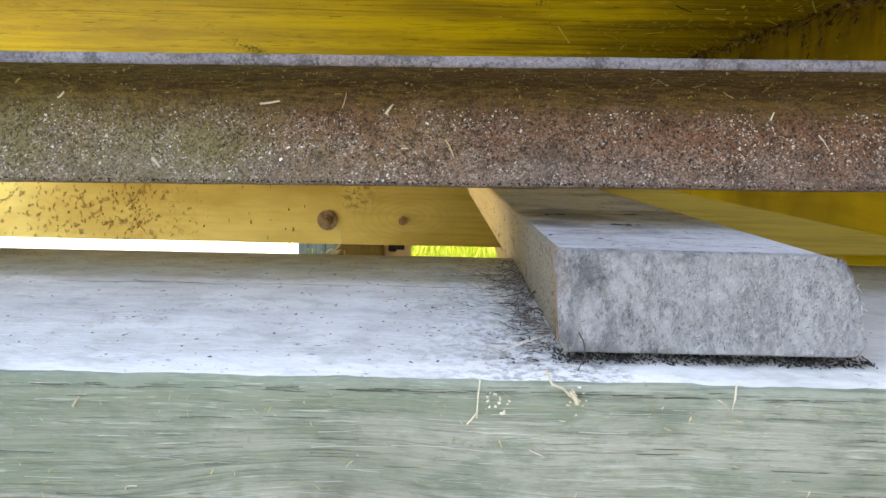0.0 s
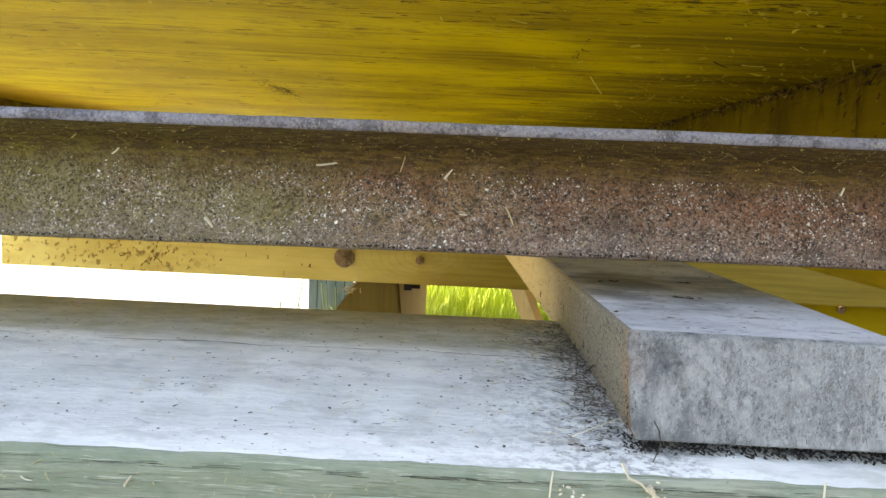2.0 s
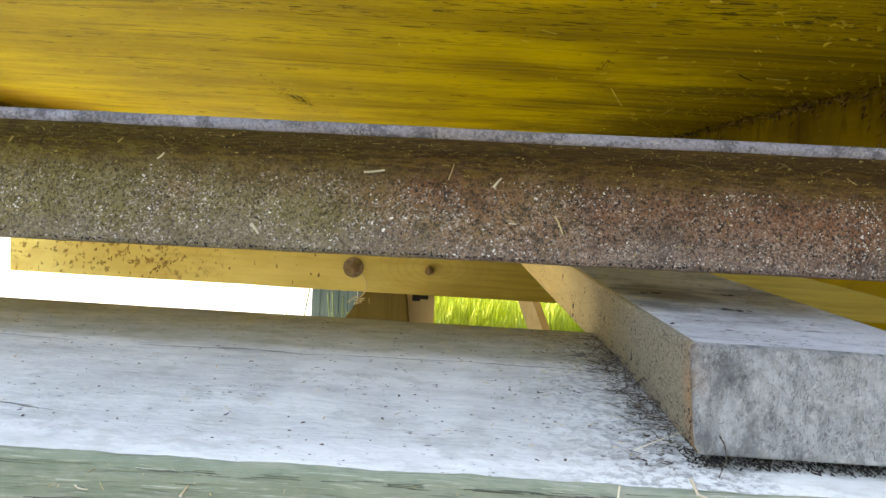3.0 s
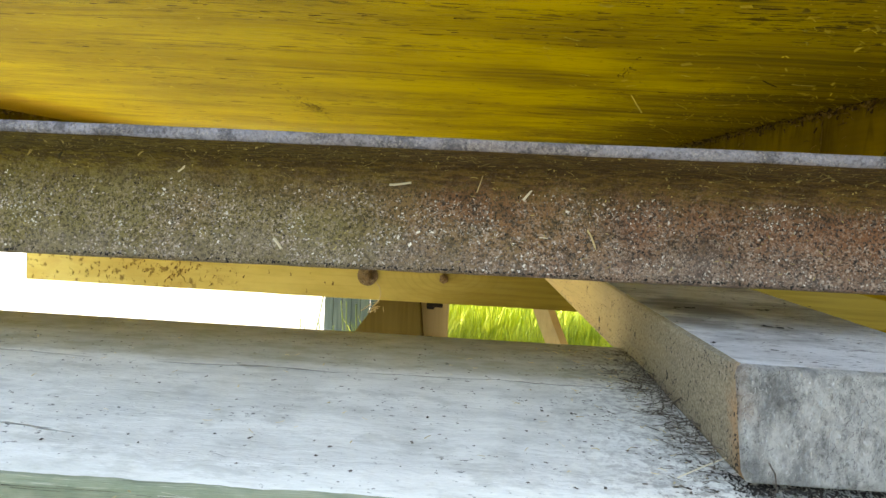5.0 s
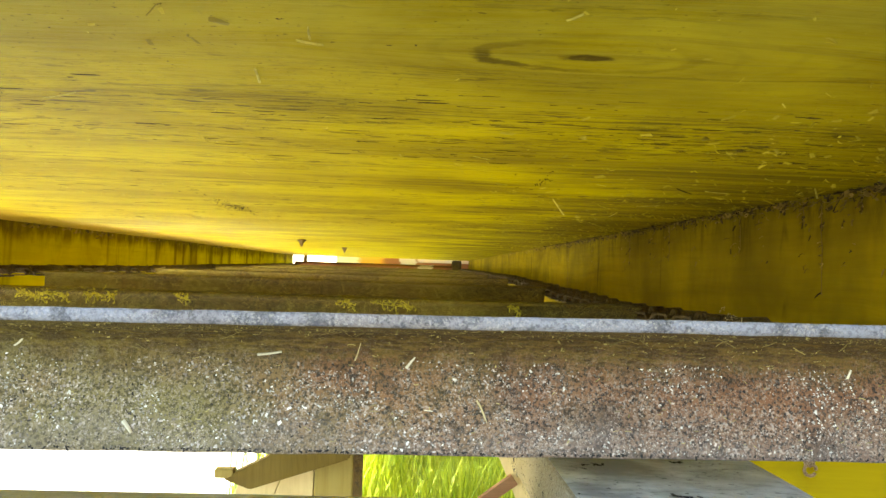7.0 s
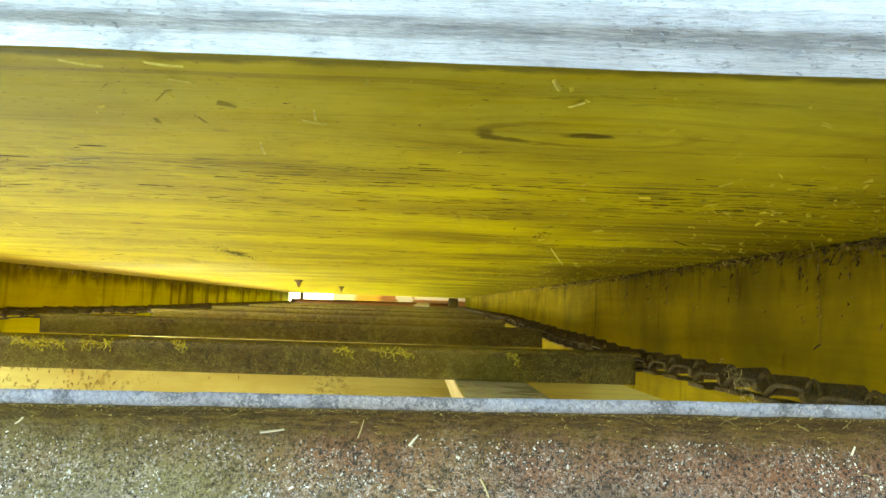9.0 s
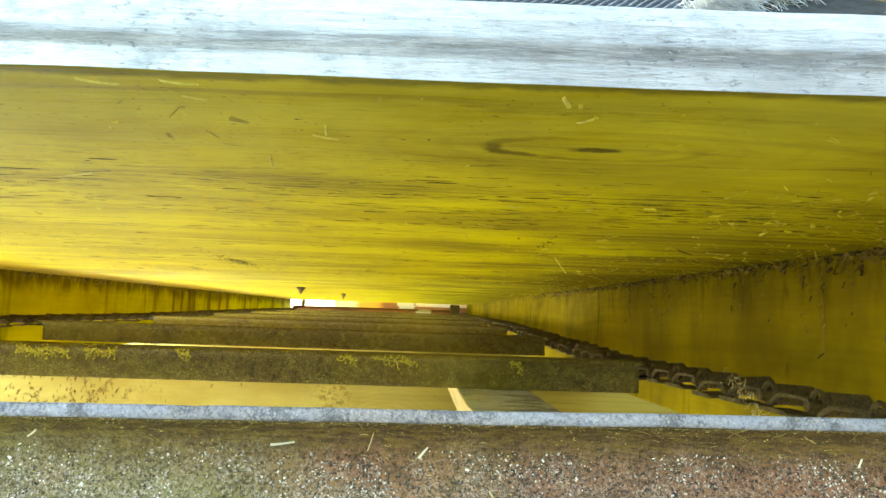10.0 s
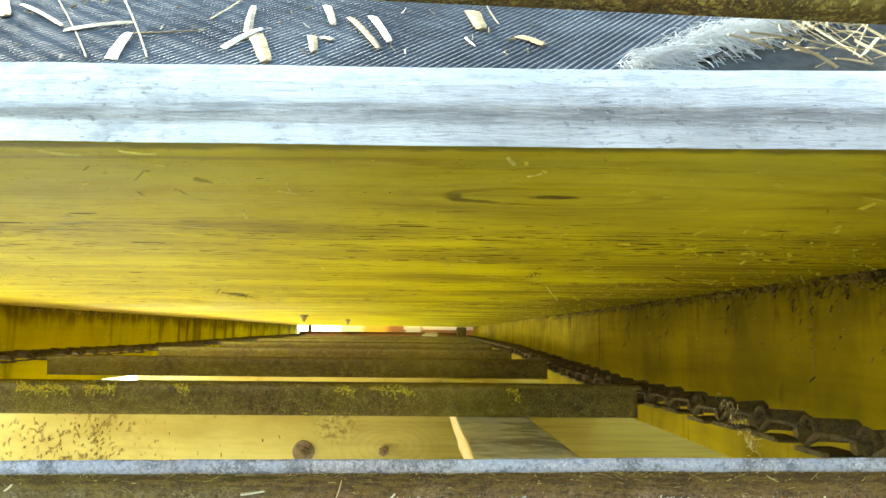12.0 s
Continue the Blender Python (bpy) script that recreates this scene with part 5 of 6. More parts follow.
def ribbon(bm, a, b, up, half, rng):
    """A split piece of straw or husk: a thin strip with ragged ends and edges, a little arched."""
    a, b = Vector(a), Vector(b)
    along = b - a
    side = along.cross(up).normalized()
    n = 7
    rows = []
    bow = rng.uniform(0.01, 0.05) * along.length
    w0, w1, w2 = (rng.uniform(0.5, 1.25) for _ in range(3))
    for i in range(n + 1):
        f = i / n
        w = half * (1.0 if 0 < i < n else rng.uniform(0.75, 1.0))
        c = a + along * f + up * bow * math.sin(math.pi * f) * 0.5 + side * half * 0.12 * noise.noise((f * 3, a.x * 90, 1))
        l, q = w * (w0 + (w1 - w0) * f + rng.uniform(-0.05, 0.05)), w * (w2 + (w1 - w2) * f + rng.uniform(-0.05, 0.05))
        slip = along.normalized() * half * rng.uniform(-0.8, 0.8) * (i in (0, n))
        rows.append([bm.verts.new(c - side * l + slip + up * 0.0002), bm.verts.new(c + up * 0.0007), bm.verts.new(c + side * q - slip + up * 0.0002), bm.verts.new(c - up * 0.0002)])
    for p, q in zip(rows, rows[1:]):
        for j in range(4):
            bm.faces.new((p[j], q[j], q[(j + 1) % 4], p[(j + 1) % 4]))
    bm.faces.new(rows[0][::-1])
    bm.faces.new(rows[-1])


def on_mat(name, pieces, material, label):
    rng = random.Random(len(name) + len(label))
    bm = bmesh.new()
    for (xa, sa), (xb, sb), r, flat, sag in pieces:
        if r > 0.0009:
            ribbon(bm, mat_point(xa, sa) + UP * 0.0016, mat_point(xb, sb) + UP * 0.0024, UP, r * 1.15, rng)
        else:
            stem(bm, mat_point(xa, sa) + UP * (r * 0.8 + 0.0012), mat_point(xb, sb) + UP * (r * 0.8 + 0.0026), r, rng, sag, 5, flat)
    a = mat_point(*pieces[0][0])
    solid(name, bm, material, label, "straw", a, "straw pieces on the mat")


# the larger pieces: both ends as (x, s), and the half width
STEMS = (
    (-0.119, 0.0394, -0.092, 0.0479, 0.0019), (-0.141, 0.0834, -0.095, 0.0027, 0.0006), (-0.109, 0.0843, -0.071, 0.002, 0.0007), (-0.09, 0.0356, -0.057, 0.0364, 0.0004),
    (-0.045, 0.0169, -0.034, 0.0401, 0.0017), (-0.039, 0.0369, -0.044, 0.0731, 0.0016), (-0.036, 0.0355, -0.024, 0.0007, 0.0027), (-0.155, 0.0754, -0.121, 0.0424, 0.0011),
    (-0.169, 0.0826, -0.153, 0.0561, 0.0025), (-0.086, 0.0041, -0.089, 0.0326, 0.0021), (-0.06, 0.0553, -0.051, 0.0859, 0.0005), (-0.011, 0.0332, -0.007, 0.0125, 0.0017),
    (-0.006, 0.0318, -0.001, 0.0262, 0.0014), (0.003, 0.0587, 0.019, 0.0158, 0.0014), (0.013, 0.0606, 0.023, 0.024, 0.0016), (-0.01, 0.0777, -0.003, 0.0471, 0.0016),
    (0.059, 0.0706, 0.062, 0.0418, 0.0029), (0.067, 0.078, 0.07, 0.0475, 0.0009), (0.078, 0.0355, 0.087, 0.0229, 0.0022), (0.055, 0.0319, 0.058, 0.0181, 0.0007),
)
chips = random.Random(77)
SMALL = []
for _ in range(34):
    x, s, a, n = chips.uniform(-0.15, 0.11), chips.uniform(0.004, 0.085), chips.uniform(0, 6.28), chips.uniform(0.001, 0.004)
    SMALL.append(((x, s), (x + n * math.cos(a), max(0.0, s + n * math.sin(a))), chips.uniform(0.0003, 0.0008), 0.35, 0.05))
LARGE = [((xa, sa), (xb, sb), r, 0.35 if r > 0.0008 else 0.7, 0.07 if r > 0.0008 else 0.02) for xa, sa, xb, sb, r in STEMS]
for i, s in enumerate((*LARGE, *SMALL)):
    on_mat("straw_piece", [s], (M_MAT_STRAW, M_TAN_STRAW, M_MAT_STRAW, M_TAN_STRAW, M_CREAM)[i % 5], "pale dry straw piece lying on the dark mat")


def make_hay():
    rng = random.Random(51)
    bm = bmesh.new()
    for _ in range(130):
        s = rng.uniform(0.0, 0.085)
        x = rng.uniform(0.182, 0.30) if rng.random() < 0.75 else rng.gauss(0.215, 0.012)
        a = mat_point(x, s) + UP * rng.uniform(0.001, 0.006)
        b = mat_point(x + rng.uniform(-0.026, 0.026), max(0.0, s + rng.uniform(-0.035, 0.035))) + UP * rng.uniform(0.001, 0.012)
        stem(bm, a, b, 0.0002 + 0.0009 * rng.random() ** 2, rng, 0.04, 4, 0.5)
    solid("hay_tuft", bm, M_HAY, "tuft of dry hay caught beside the torn mat", "hay", (0.22, 0.30, 0.983), kind="stuff")


make_hay()


# ---- dust, chaff and dirt ----
def on_face(x, d):
    """A place on the first slat's hanging leg, d below its top."""
    y, z = face_at(-0.0058, -d)
    return Vector((x, y, z + (x - 0.02) * LEAN_1))


FACE_N = Vector((0, *[a - b for a, b in zip(face_at(-1.0, 0.0), face_at(0.0, 0.0))])).normalized()


def make_slat_dust():
    rng = random.Random(61)
    bm = bmesh.new()
    tan = bmesh.new()
    for _ in range(15000):
        x, d = rng.uniform(-0.42, 0.40), 0.0095 + 0.049 * rng.random() ** 0.85
        clump = noise.noise((x * 30, d * 40, 2)) + 0.6 * noise.noise((x * 110, d * 130, 5)) + rng.uniform(-0.35, 0.35)
        if clump > 0.30:
            flake(bm, on_face(x, d), FACE_N, 0.00010 + 0.00028 * rng.random() ** 2.2 + 0.0004 * rng.random() ** 9, rng, rng.uniform(0.8, 1.9))
        elif clump > -0.12:
            flake(tan, on_face(x, d), FACE_N, 0.00012 + 0.00042 * rng.random() ** 2.2, rng, rng.uniform(0.8, 2.0))
    solid("slat_crumbs", tan, M_CRUMB, "fine grey-brown crumbs caked on the rusted slat", "dust", (0, 0.35, 0.77), kind="stuff")
    dark = bmesh.new()
    for _ in range(700):
        x = rng.uniform(-0.42, 0.40)
        flake(dark, on_face(x, 0.0588 + rng.gauss(0, 0.0003)), FACE_N, 0.00012 + 0.0004 * rng.random() ** 2, rng, rng.uniform(1.0, 2.6))
    for _ in range(3600):
        x, d = rng.uniform(-0.42, 0.40), 0.008 + 0.050 * rng.random()
        if noise.noise((x * 70, d * 80, 8)) + rng.uniform(-0.3, 0.3) > 0.05:
            flake(dark, on_face(x, d), FACE_N, 0.00010 + 0.00034 * rng.random() ** 2, rng, rng.uniform(0.8, 2.2))
    solid("slat_grime", dark, M_DARK, "black crumbs and pits on the rusted slat, thick along its lower edge", "dirt", (0, 0.35, 0.76), kind="stuff")
    solid("slat_dust", bm, M_DUST, "pale dust grains stuck to the rusted slat", "dust", (0, 0.35, 0.77), kind="stuff")
    bm = bmesh.new()
    for _ in range(420):
        x, d = rng.uniform(-0.42, 0.40), rng.uniform(0.010, 0.055)
        a = on_face(x, d)
        t = rng.uniform(0, 6.28)
        n = rng.uniform(0.001, 0.0038)
        stem(bm, a + FACE_N * 0.0003, a + Vector((math.cos(t) * n, 0, math.sin(t) * n * 0.6)) + FACE_N * rng.uniform(0.0004, 0.0012), rng.uniform(0.00015, 0.0004), rng, 0.1, 4, 0.5)
    for _ in range(800):
        x, off = rng.uniform(-0.42, 0.40), 0.036 * rng.random()
        d = 0.0060 + (0.013 - math.sqrt(0.013 ** 2 - (0.013 - off) ** 2) if off < 0.013 else 0.0) + 0.075 * off
        a = on_face(x, d) + FACE_N * off
        n = 0.0006 + 0.0034 * rng.random() ** 2.4
        stem(bm, a, a + Vector((rng.choice((-1, 1)) * n, rng.uniform(-0.0006, 0.0006), rng.uniform(-0.001, 0.001))), rng.uniform(0.0001, 0.0003), rng, 0.04, 4, 0.5)
    for _ in range(70):
        x, off = rng.uniform(-0.42, 0.40), 0.030 * rng.random()
        d = 0.0066 + (0.013 - math.sqrt(0.013 ** 2 - (0.013 - off) ** 2) if off < 0.013 else 0.0) + 0.075 * off
        a = on_face(x, d) + FACE_N * off
        n = 0.002 + 0.007 * rng.random() ** 2
        stem(bm, a, a + Vector((rng.choice((-1, 1)) * n, rng.uniform(-0.001, 0.001), rng.uniform(-0.004, 0.001))), rng.uniform(0.0002, 0.0007), rng, 0.12, 4, 0.4)
    for _ in range(4200):
        x, off = rng.uniform(-0.42, 0.40), 0.040 * rng.random() ** 1.3
        d = 0.0060 + (0.013 - math.sqrt(0.013 ** 2 - (0.013 - off) ** 2) if off < 0.013 else 0.0) + 0.075 * off
        if noise.noise((x * 60, off * 90, 3)) + rng.uniform(-0.25, 0.25) < 0.05:
            continue
        flake(bm, on_face(x, d) + FACE_N * off, FACE_N + Vector((0, 0, -1)), 0.00010 + 0.0004 * rng.random() ** 3.2, rng, rng.uniform(1.0, 2.6))
    solid("slat_chaff", bm, M_CHAFF, "tiny chaff and straw bits clinging to the rusted slat", "chaff", (0, 0.35, 0.77), kind="stuff")
    for x, d, dx, dz, r, pale in ((-0.047, 0.016, 0.011, 0.0014, 0.0014, 1), (0.022, 0.021, 0.004, 0.005, 0.0009, 1), (0.055, 0.035, 0.005, -0.011, 0.0011, 0), (-0.002, 0.018, 0.003, 0.010, 0.0003, 0),
                                 (0.258, 0.030, 0.006, -0.009, 0.0007, 1), (0.031, 0.040, 0.004, -0.0004, 0.0007, 1), (-0.104, 0.047, 0.004, -0.005, 0.0019, 1), (-0.158, 0.014, 0.004, 0.003, 0.0009, 1),
                                 (0.232, 0.022, 0.001, 0.004, 0.0006, 1), (0.166, 0.012, 0.003, 0.003, 0.0008, 1)):
        bm = bmesh.new()
        a = on_face(x, d) + FACE_N * 0.0006
        stem(bm, a, a + Vector((dx, 0, dz)) + FACE_N * 0.0012, r, rng, 0.04, 5, 0.45)
        solid("straw_chip", bm, M_PALE if pale else M_STRAW, "short straw chip clinging to the rusted slat", "straw", a, "straw chips on the slat")


def make_timber_dirt():
    rng = random.Random(71)
    top = lambda y: 0.6915 + (y - 0.27) * 0.15 if y < 0.31 else 0.6975 + (y - 0.31) * 0.05 if y < 0.36 else 0.7 + (y - 0.36) * 0.035
    bm = bmesh.new()
    for _ in range(6500):
        y = rng.uniform(0.262, 0.465)
        x = 0.108 - abs(rng.gauss(0, 0.014)) if rng.random() < 0.45 else 0.106 - 0.46 * rng.random() ** 2.3
        if noise.noise((x * 55, y * 80, 7)) + rng.uniform(-0.3, 0.3) < (0.05 if x < 0.09 else -0.1):
            continue
        flake(bm, (x, y, top(y) + 0.0008), (0, 0, 1), 0.0001 + 0.0007 * rng.random() ** 3.2, rng, rng.uniform(0.8, 2.4))
    for _ in range(130):
        y = rng.uniform(0.270, 0.40)
        x = 0.103 - abs(rng.gauss(0, 0.009))
        a = Vector((x, y, top(y) + rng.uniform(0.001, 0.006)))
        stem(bm, a, a + Vector((rng.uniform(-0.012, 0.004), rng.uniform(-0.008, 0.008), rng.uniform(-0.001, 0.003))), rng.uniform(0.00012, 0.0004), rng, 0.1, 4, 0.6)
    solid("dirt_crumbs", bm, M_DIRT, "black dirt crumbs gathered beside the plank on the timber", "dirt", (0.09, 0.34, 0.70), kind="stuff")
    # black flakes stand in for the shade in the gap below the plank
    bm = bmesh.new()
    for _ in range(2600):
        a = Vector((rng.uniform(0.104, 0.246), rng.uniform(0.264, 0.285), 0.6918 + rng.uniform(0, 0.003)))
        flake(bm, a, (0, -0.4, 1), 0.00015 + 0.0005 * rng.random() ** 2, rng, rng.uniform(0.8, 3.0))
    solid("packed_dirt", bm, M_DARK, "black flakes standing in for the shaded gap under the plank's end", "dirt", (0.17, 0.27, 0.692), kind="stuff")
    bm = bmesh.new()
    for _ in range(120):
        y = rng.uniform(0.272, 0.46)
        x = rng.uniform(-0.35, 0.10) if rng.random() < 0.5 else 0.1 - abs(rng.gauss(0, 0.03))
        a = Vector((x, y, top(y) + 0.001))
        stem(bm, a, a + Vector((rng.uniform(-0.004, 0.004), rng.uniform(-0.004, 0.004), 0.0006)), rng.uniform(0.0002, 0.0004), rng, 0.1, 4, 0.5)
    for _ in range(420):
        x, z = rng.uniform(-0.4, 0.4), 0.684 - 0.09 * rng.random() ** 1.5
        n = rng.uniform(0.001, 0.004)
        a = Vector((x, 0.2435 + (0.002 if z > 0.682 else 0), z))
        stem(bm, a, a + Vector((rng.uniform(-n, n), -0.0006, rng.uniform(-n, n))), rng.uniform(0.00015, 0.0004), rng, 0.1, 4, 0.5)
    solid("timber_chaff", bm, M_STRAW, "fine chaff on the weathered cross timber", "chaff", (0, 0.3, 0.69), kind="stuff")
    rest = random.Random(5)
    for _ in range(16):
        x, z, n = rest.uniform(-0.25, 0.3), rest.uniform(0.60, 0.682), rest.uniform(0.002, 0.007)
        bm = bmesh.new()
        t = rest.uniform(0, 6.28)
        a = Vector((x, 0.2436, z))
        stem(bm, a, a + Vector((n * math.cos(t), -0.0008, n * math.sin(t))), rest.uniform(0.0003, 0.0007), rest, 0.15, 4, 0.5)
        solid("straw_chip", bm, M_PALE, "tiny pale straw chip stuck to the timber face", "straw", a, "straw chips on the timber")
    for cx, cz in ((0.078, 0.681), (0.110, 0.683)):
        bm = bmesh.new()
        for _ in range(16):
            a = Vector((cx + rng.gauss(0, 0.003), 0.2432, cz + rng.gauss(0, 0.0028)))
            flake(bm, a, (0, -1, 0.2), rng.uniform(0.0002, 0.0006), rng, rng.uniform(0.8, 2.0))
        solid("chaff_clump", bm, M_PALE, "pale crumbly clump of chaff stuck on the timber edge", "chaff", (cx, 0.243, cz), "chaff clumps on the timber")
    for path, r, pale in ((((0.1145, 0.2625, 0.7065), (0.1165, 0.261, 0.703), (0.1175, 0.2605, 0.697), (0.1140, 0.258, 0.6905)), 0.0004, 0), (((0.096, 0.302, 0.7005), (0.102, 0.296, 0.7015), (0.110, 0.289, 0.7005)), 0.0004, 0),
                          (((0.083, 0.270, 0.6955), (0.095, 0.277, 0.698), (0.107, 0.284, 0.7)), 0.00035, 1), (((0.104, 0.352, 0.702), (0.106, 0.346, 0.707), (0.109, 0.335, 0.703)), 0.0006, 0), (((0.099, 0.327, 0.70), (0.104, 0.322, 0.703), (0.110, 0.316, 0.700)), 0.0006, 0)):
        solid("dry_twig", tube(path, r, 6, None, 0.8, 0.3), M_PALE if pale else M_DIRT, "thin dry twig lying against the plank on the timber", "twig", path[0], "twigs beside the plank")
    for path, r in ((((0.0985, 0.2460, 0.6945), (0.1010, 0.2435, 0.6895), (0.1055, 0.2428, 0.6880), (0.1085, 0.2424, 0.6850), (0.1125, 0.2420, 0.6830)), 0.0012), (((0.1085, 0.2425, 0.6870), (0.1105, 0.2420, 0.6842), (0.1112, 0.2418, 0.6818)), 0.0019),
                    (((0.0715, 0.2440, 0.6905), (0.0708, 0.2430, 0.6840), (0.0704, 0.2428, 0.6745)), 0.0006), (((0.0704, 0.2428, 0.6765), (0.0680, 0.2426, 0.6735), (0.0665, 0.2424, 0.6720)), 0.0010),
                    (((0.1765, 0.2440, 0.6920), (0.1760, 0.2432, 0.6850), (0.1748, 0.2428, 0.6795), (0.1715, 0.2426, 0.6830), (0.1690, 0.2428, 0.6845)), 0.0005)):
        solid("straw_chip", tube(path, r, 6, None, 0.5, 0.2), M_PALE, "bent pale straw chip stuck on the edge of the timber", "straw", path[0], "straw chips on the timber")


def make_plank_dirt():
    """Black crumbs and hair-thin fibres that cling to the plank's flank and top."""
    rng = random.Random(27)
    bm = bmesh.new()
    for _ in range(4200):
        y, f = 0.270 + 0.50 * rng.random() ** 1.6, rng.random() ** 1.9
        if noise.noise((y * 26, f * 3, 4)) + rng.uniform(-0.3, 0.5) < 0.0:
            continue
        a = Vector((0.1065 - 0.010 * (y - 0.266) / 0.9 - 0.0036 * f, y, 0.699 + 0.041 * f))
        flake(bm, a, (-1, 0, 0.1), 0.00010 + 0.0004 * rng.random() ** 3, rng, rng.uniform(0.8, 2.6))
    for _ in range(340):
        y = rng.uniform(0.275, 0.62)
        x = rng.uniform(0.108, 0.23)
        if noise.noise((x * 30, y * 30, 6)) > 0.05:
            flake(bm, (x - 0.006, y, 0.7422), (0, 0, 1), 0.0002 + 0.0006 * rng.random() ** 3, rng, rng.uniform(0.8, 3.0))
    for y, z, n in ((0.540, 0.711, 0.0016), (0.43, 0.722, 0.0008), (0.50, 0.730, 0.0007), (0.60, 0.728, 0.0009), (0.36, 0.715, 0.0008)):
        for _ in range(5):
            flake(bm, (0.1035 - 0.010 * (y - 0.266) / 0.9, y + rng.gauss(0, n), z + rng.gauss(0, n * 1.6)), (-1, 0, 0), n, rng, 1.4)
    for x, y in ((0.160, 0.366), (0.128, 0.419), (0.178, 0.427)):
        for _ in range(7):
            flake(bm, (x + rng.gauss(0, 0.004), y + rng.gauss(0, 0.0012), 0.7420), (0, 0, 1), rng.uniform(0.0006, 0.0014), rng, 2.0)
    solid("plank_dirt", bm, M_DARK, "black dirt crumbs clinging to the grey plank", "dirt", (0.10, 0.4, 0.70), kind="stuff")
    bm = bmesh.new()
    for _ in range(45):
        y = 0.268 + 0.16 * rng.random() ** 1.3
        a = Vector((0.1015 - abs(rng.gauss(0, 0.003)), y, 0.700 + rng.uniform(0.0, 0.010)))
        stem(bm, a, a + Vector((rng.uniform(-0.009, 0.003), rng.uniform(-0.010, 0.010), rng.uniform(-0.004, 0.008))), rng.uniform(0.00012, 0.0003), rng, 0.3, 4, 0.7)
    solid("root_fibres", bm, M_DIRT, "fine curled root fibres tangled against the plank's foot", "fibres", (0.10, 0.33, 0.70), kind="stuff")


def make_deck_chaff():
    rng = random.Random(81)
    bm = bmesh.new()
    for _ in range(3400):
        y = 0.285 + 2.6 * rng.random() ** 1.25
        x = rng.uniform(-0.5 - 0.2 * y, 0.49) if rng.random() < 0.3 else 0.49 - abs(rng.gauss(0, 0.17))
        if x > WALL_R - 0.004 or noise.noise((x * 8, y * 8, 6)) + rng.uniform(-0.3, 0.3) < -0.05:
            continue
        a = Vector((x, y, CEIL - 0.0006))
        if rng.random() < 0.62:
            flake(bm, a, (rng.uniform(-0.3, 0.3), -0.3, -1), 0.0004 + 0.0022 * rng.random() ** 2.5, rng, rng.uniform(0.8, 3.0))
            continue
        n, t = 0.002 + 0.010 * rng.random() ** 2.2, rng.uniform(-0.7, 0.7) + (3.14 if rng.random() < 0.5 else 0)
        stem(bm, a, a + Vector((math.cos(t) * n, math.sin(t) * n, -rng.uniform(0.0004, 0.0030))), rng.uniform(0.0002, 0.0008), rng, rng.uniform(0.02, 0.3), 4, 0.5)
    for _ in range(420):
        y = rng.uniform(0.62, 1.9)
        x = 0.47 - 1.0 * rng.random() ** 1.8
        if noise.noise((x * 6, y * 6, 2)) + rng.uniform(-0.3, 0.3) < 0.0:
            continue
        n, t = rng.uniform(0.003, 0.012), rng.uniform(-0.9, 0.9)
        a = Vector((x, y, CEIL - 0.0008))
        stem(bm, a, a + Vector((math.cos(t) * n, math.sin(t) * n, -rng.uniform(0.0005, 0.004))), rng.uniform(0.0004, 0.0012), rng, rng.uniform(0.05, 0.4), 4, 0.4)
    solid("deck_chaff", bm, M_YSTRAW, "yellow chaff stuck to the underside of the deck", "chaff", (0, 1.0, CEIL), kind="stuff")
    bm = bmesh.new()
    for _ in range(420):
        y = 0.42 + 2.4 * rng.random() ** 1.5
        a = Vector((WALL_R - rng.uniform(0.001, 0.016), y, CEIL - rng.uniform(0.001, 0.012)))
        stem(bm, a, a + Vector((rng.uniform(-0.010, 0.002), rng.uniform(-0.016, 0.016), -rng.uniform(0.0, 0.010) * rng.random())), rng.uniform(0.0002, 0.0009), rng, 0.08, 4, 0.6)
    for y0 in (0.56, 0.60, 0.62, 0.66, 0.70, 0.78, 0.86, 0.97, 1.05, 1.2, 1.35, 1.42, 1.6, 1.9):
        for _ in range(13):
            a = Vector((WALL_R - rng.uniform(0.001, 0.010), y0 + rng.gauss(0, 0.006), CEIL - 0.09 * rng.random() ** 2.2))
            stem(bm, a, a + Vector((rng.uniform(-0.006, 0.001), rng.uniform(-0.007, 0.007), -rng.uniform(0.001, 0.008))), rng.uniform(0.0004, 0.0013), rng, 0.3, 4, 0.4)
    for y0, n in ((0.60, 26), (0.645, 22), (0.70, 14), (0.80, 10), (0.90, 8)):
        for _ in range(n):
            a = Vector((WALL_R - abs(rng.gauss(0, 0.006)) - 0.001, y0 + rng.gauss(0, 0.014), CEIL - 0.001 - abs(rng.gauss(0, 0.006))))
            d = Vector((rng.uniform(-0.012, 0.0), rng.uniform(-0.014, 0.014), -rng.uniform(0.0, 0.014)))
            stem(bm, a, a + d, rng.uniform(0.0005, 0.0016), rng, 0.35, 4, 0.4)
    for _ in range(900):
        y = 0.40 + 3.2 * rng.random() ** 1.4
        if noise.noise((y * 9, 0, 4)) * 1.6 + rng.uniform(-0.4, 0.4) > 0.1:
            a = Vector((WALL_R - abs(rng.gauss(0, 0.006)) - 0.001, y, CEIL - abs(rng.gauss(0, 0.005)) - 0.0005))
            flake(bm, a, (-0.5, -0.3, -0.5), rng.uniform(0.0006, 0.0026), rng, rng.uniform(0.8, 2.6))
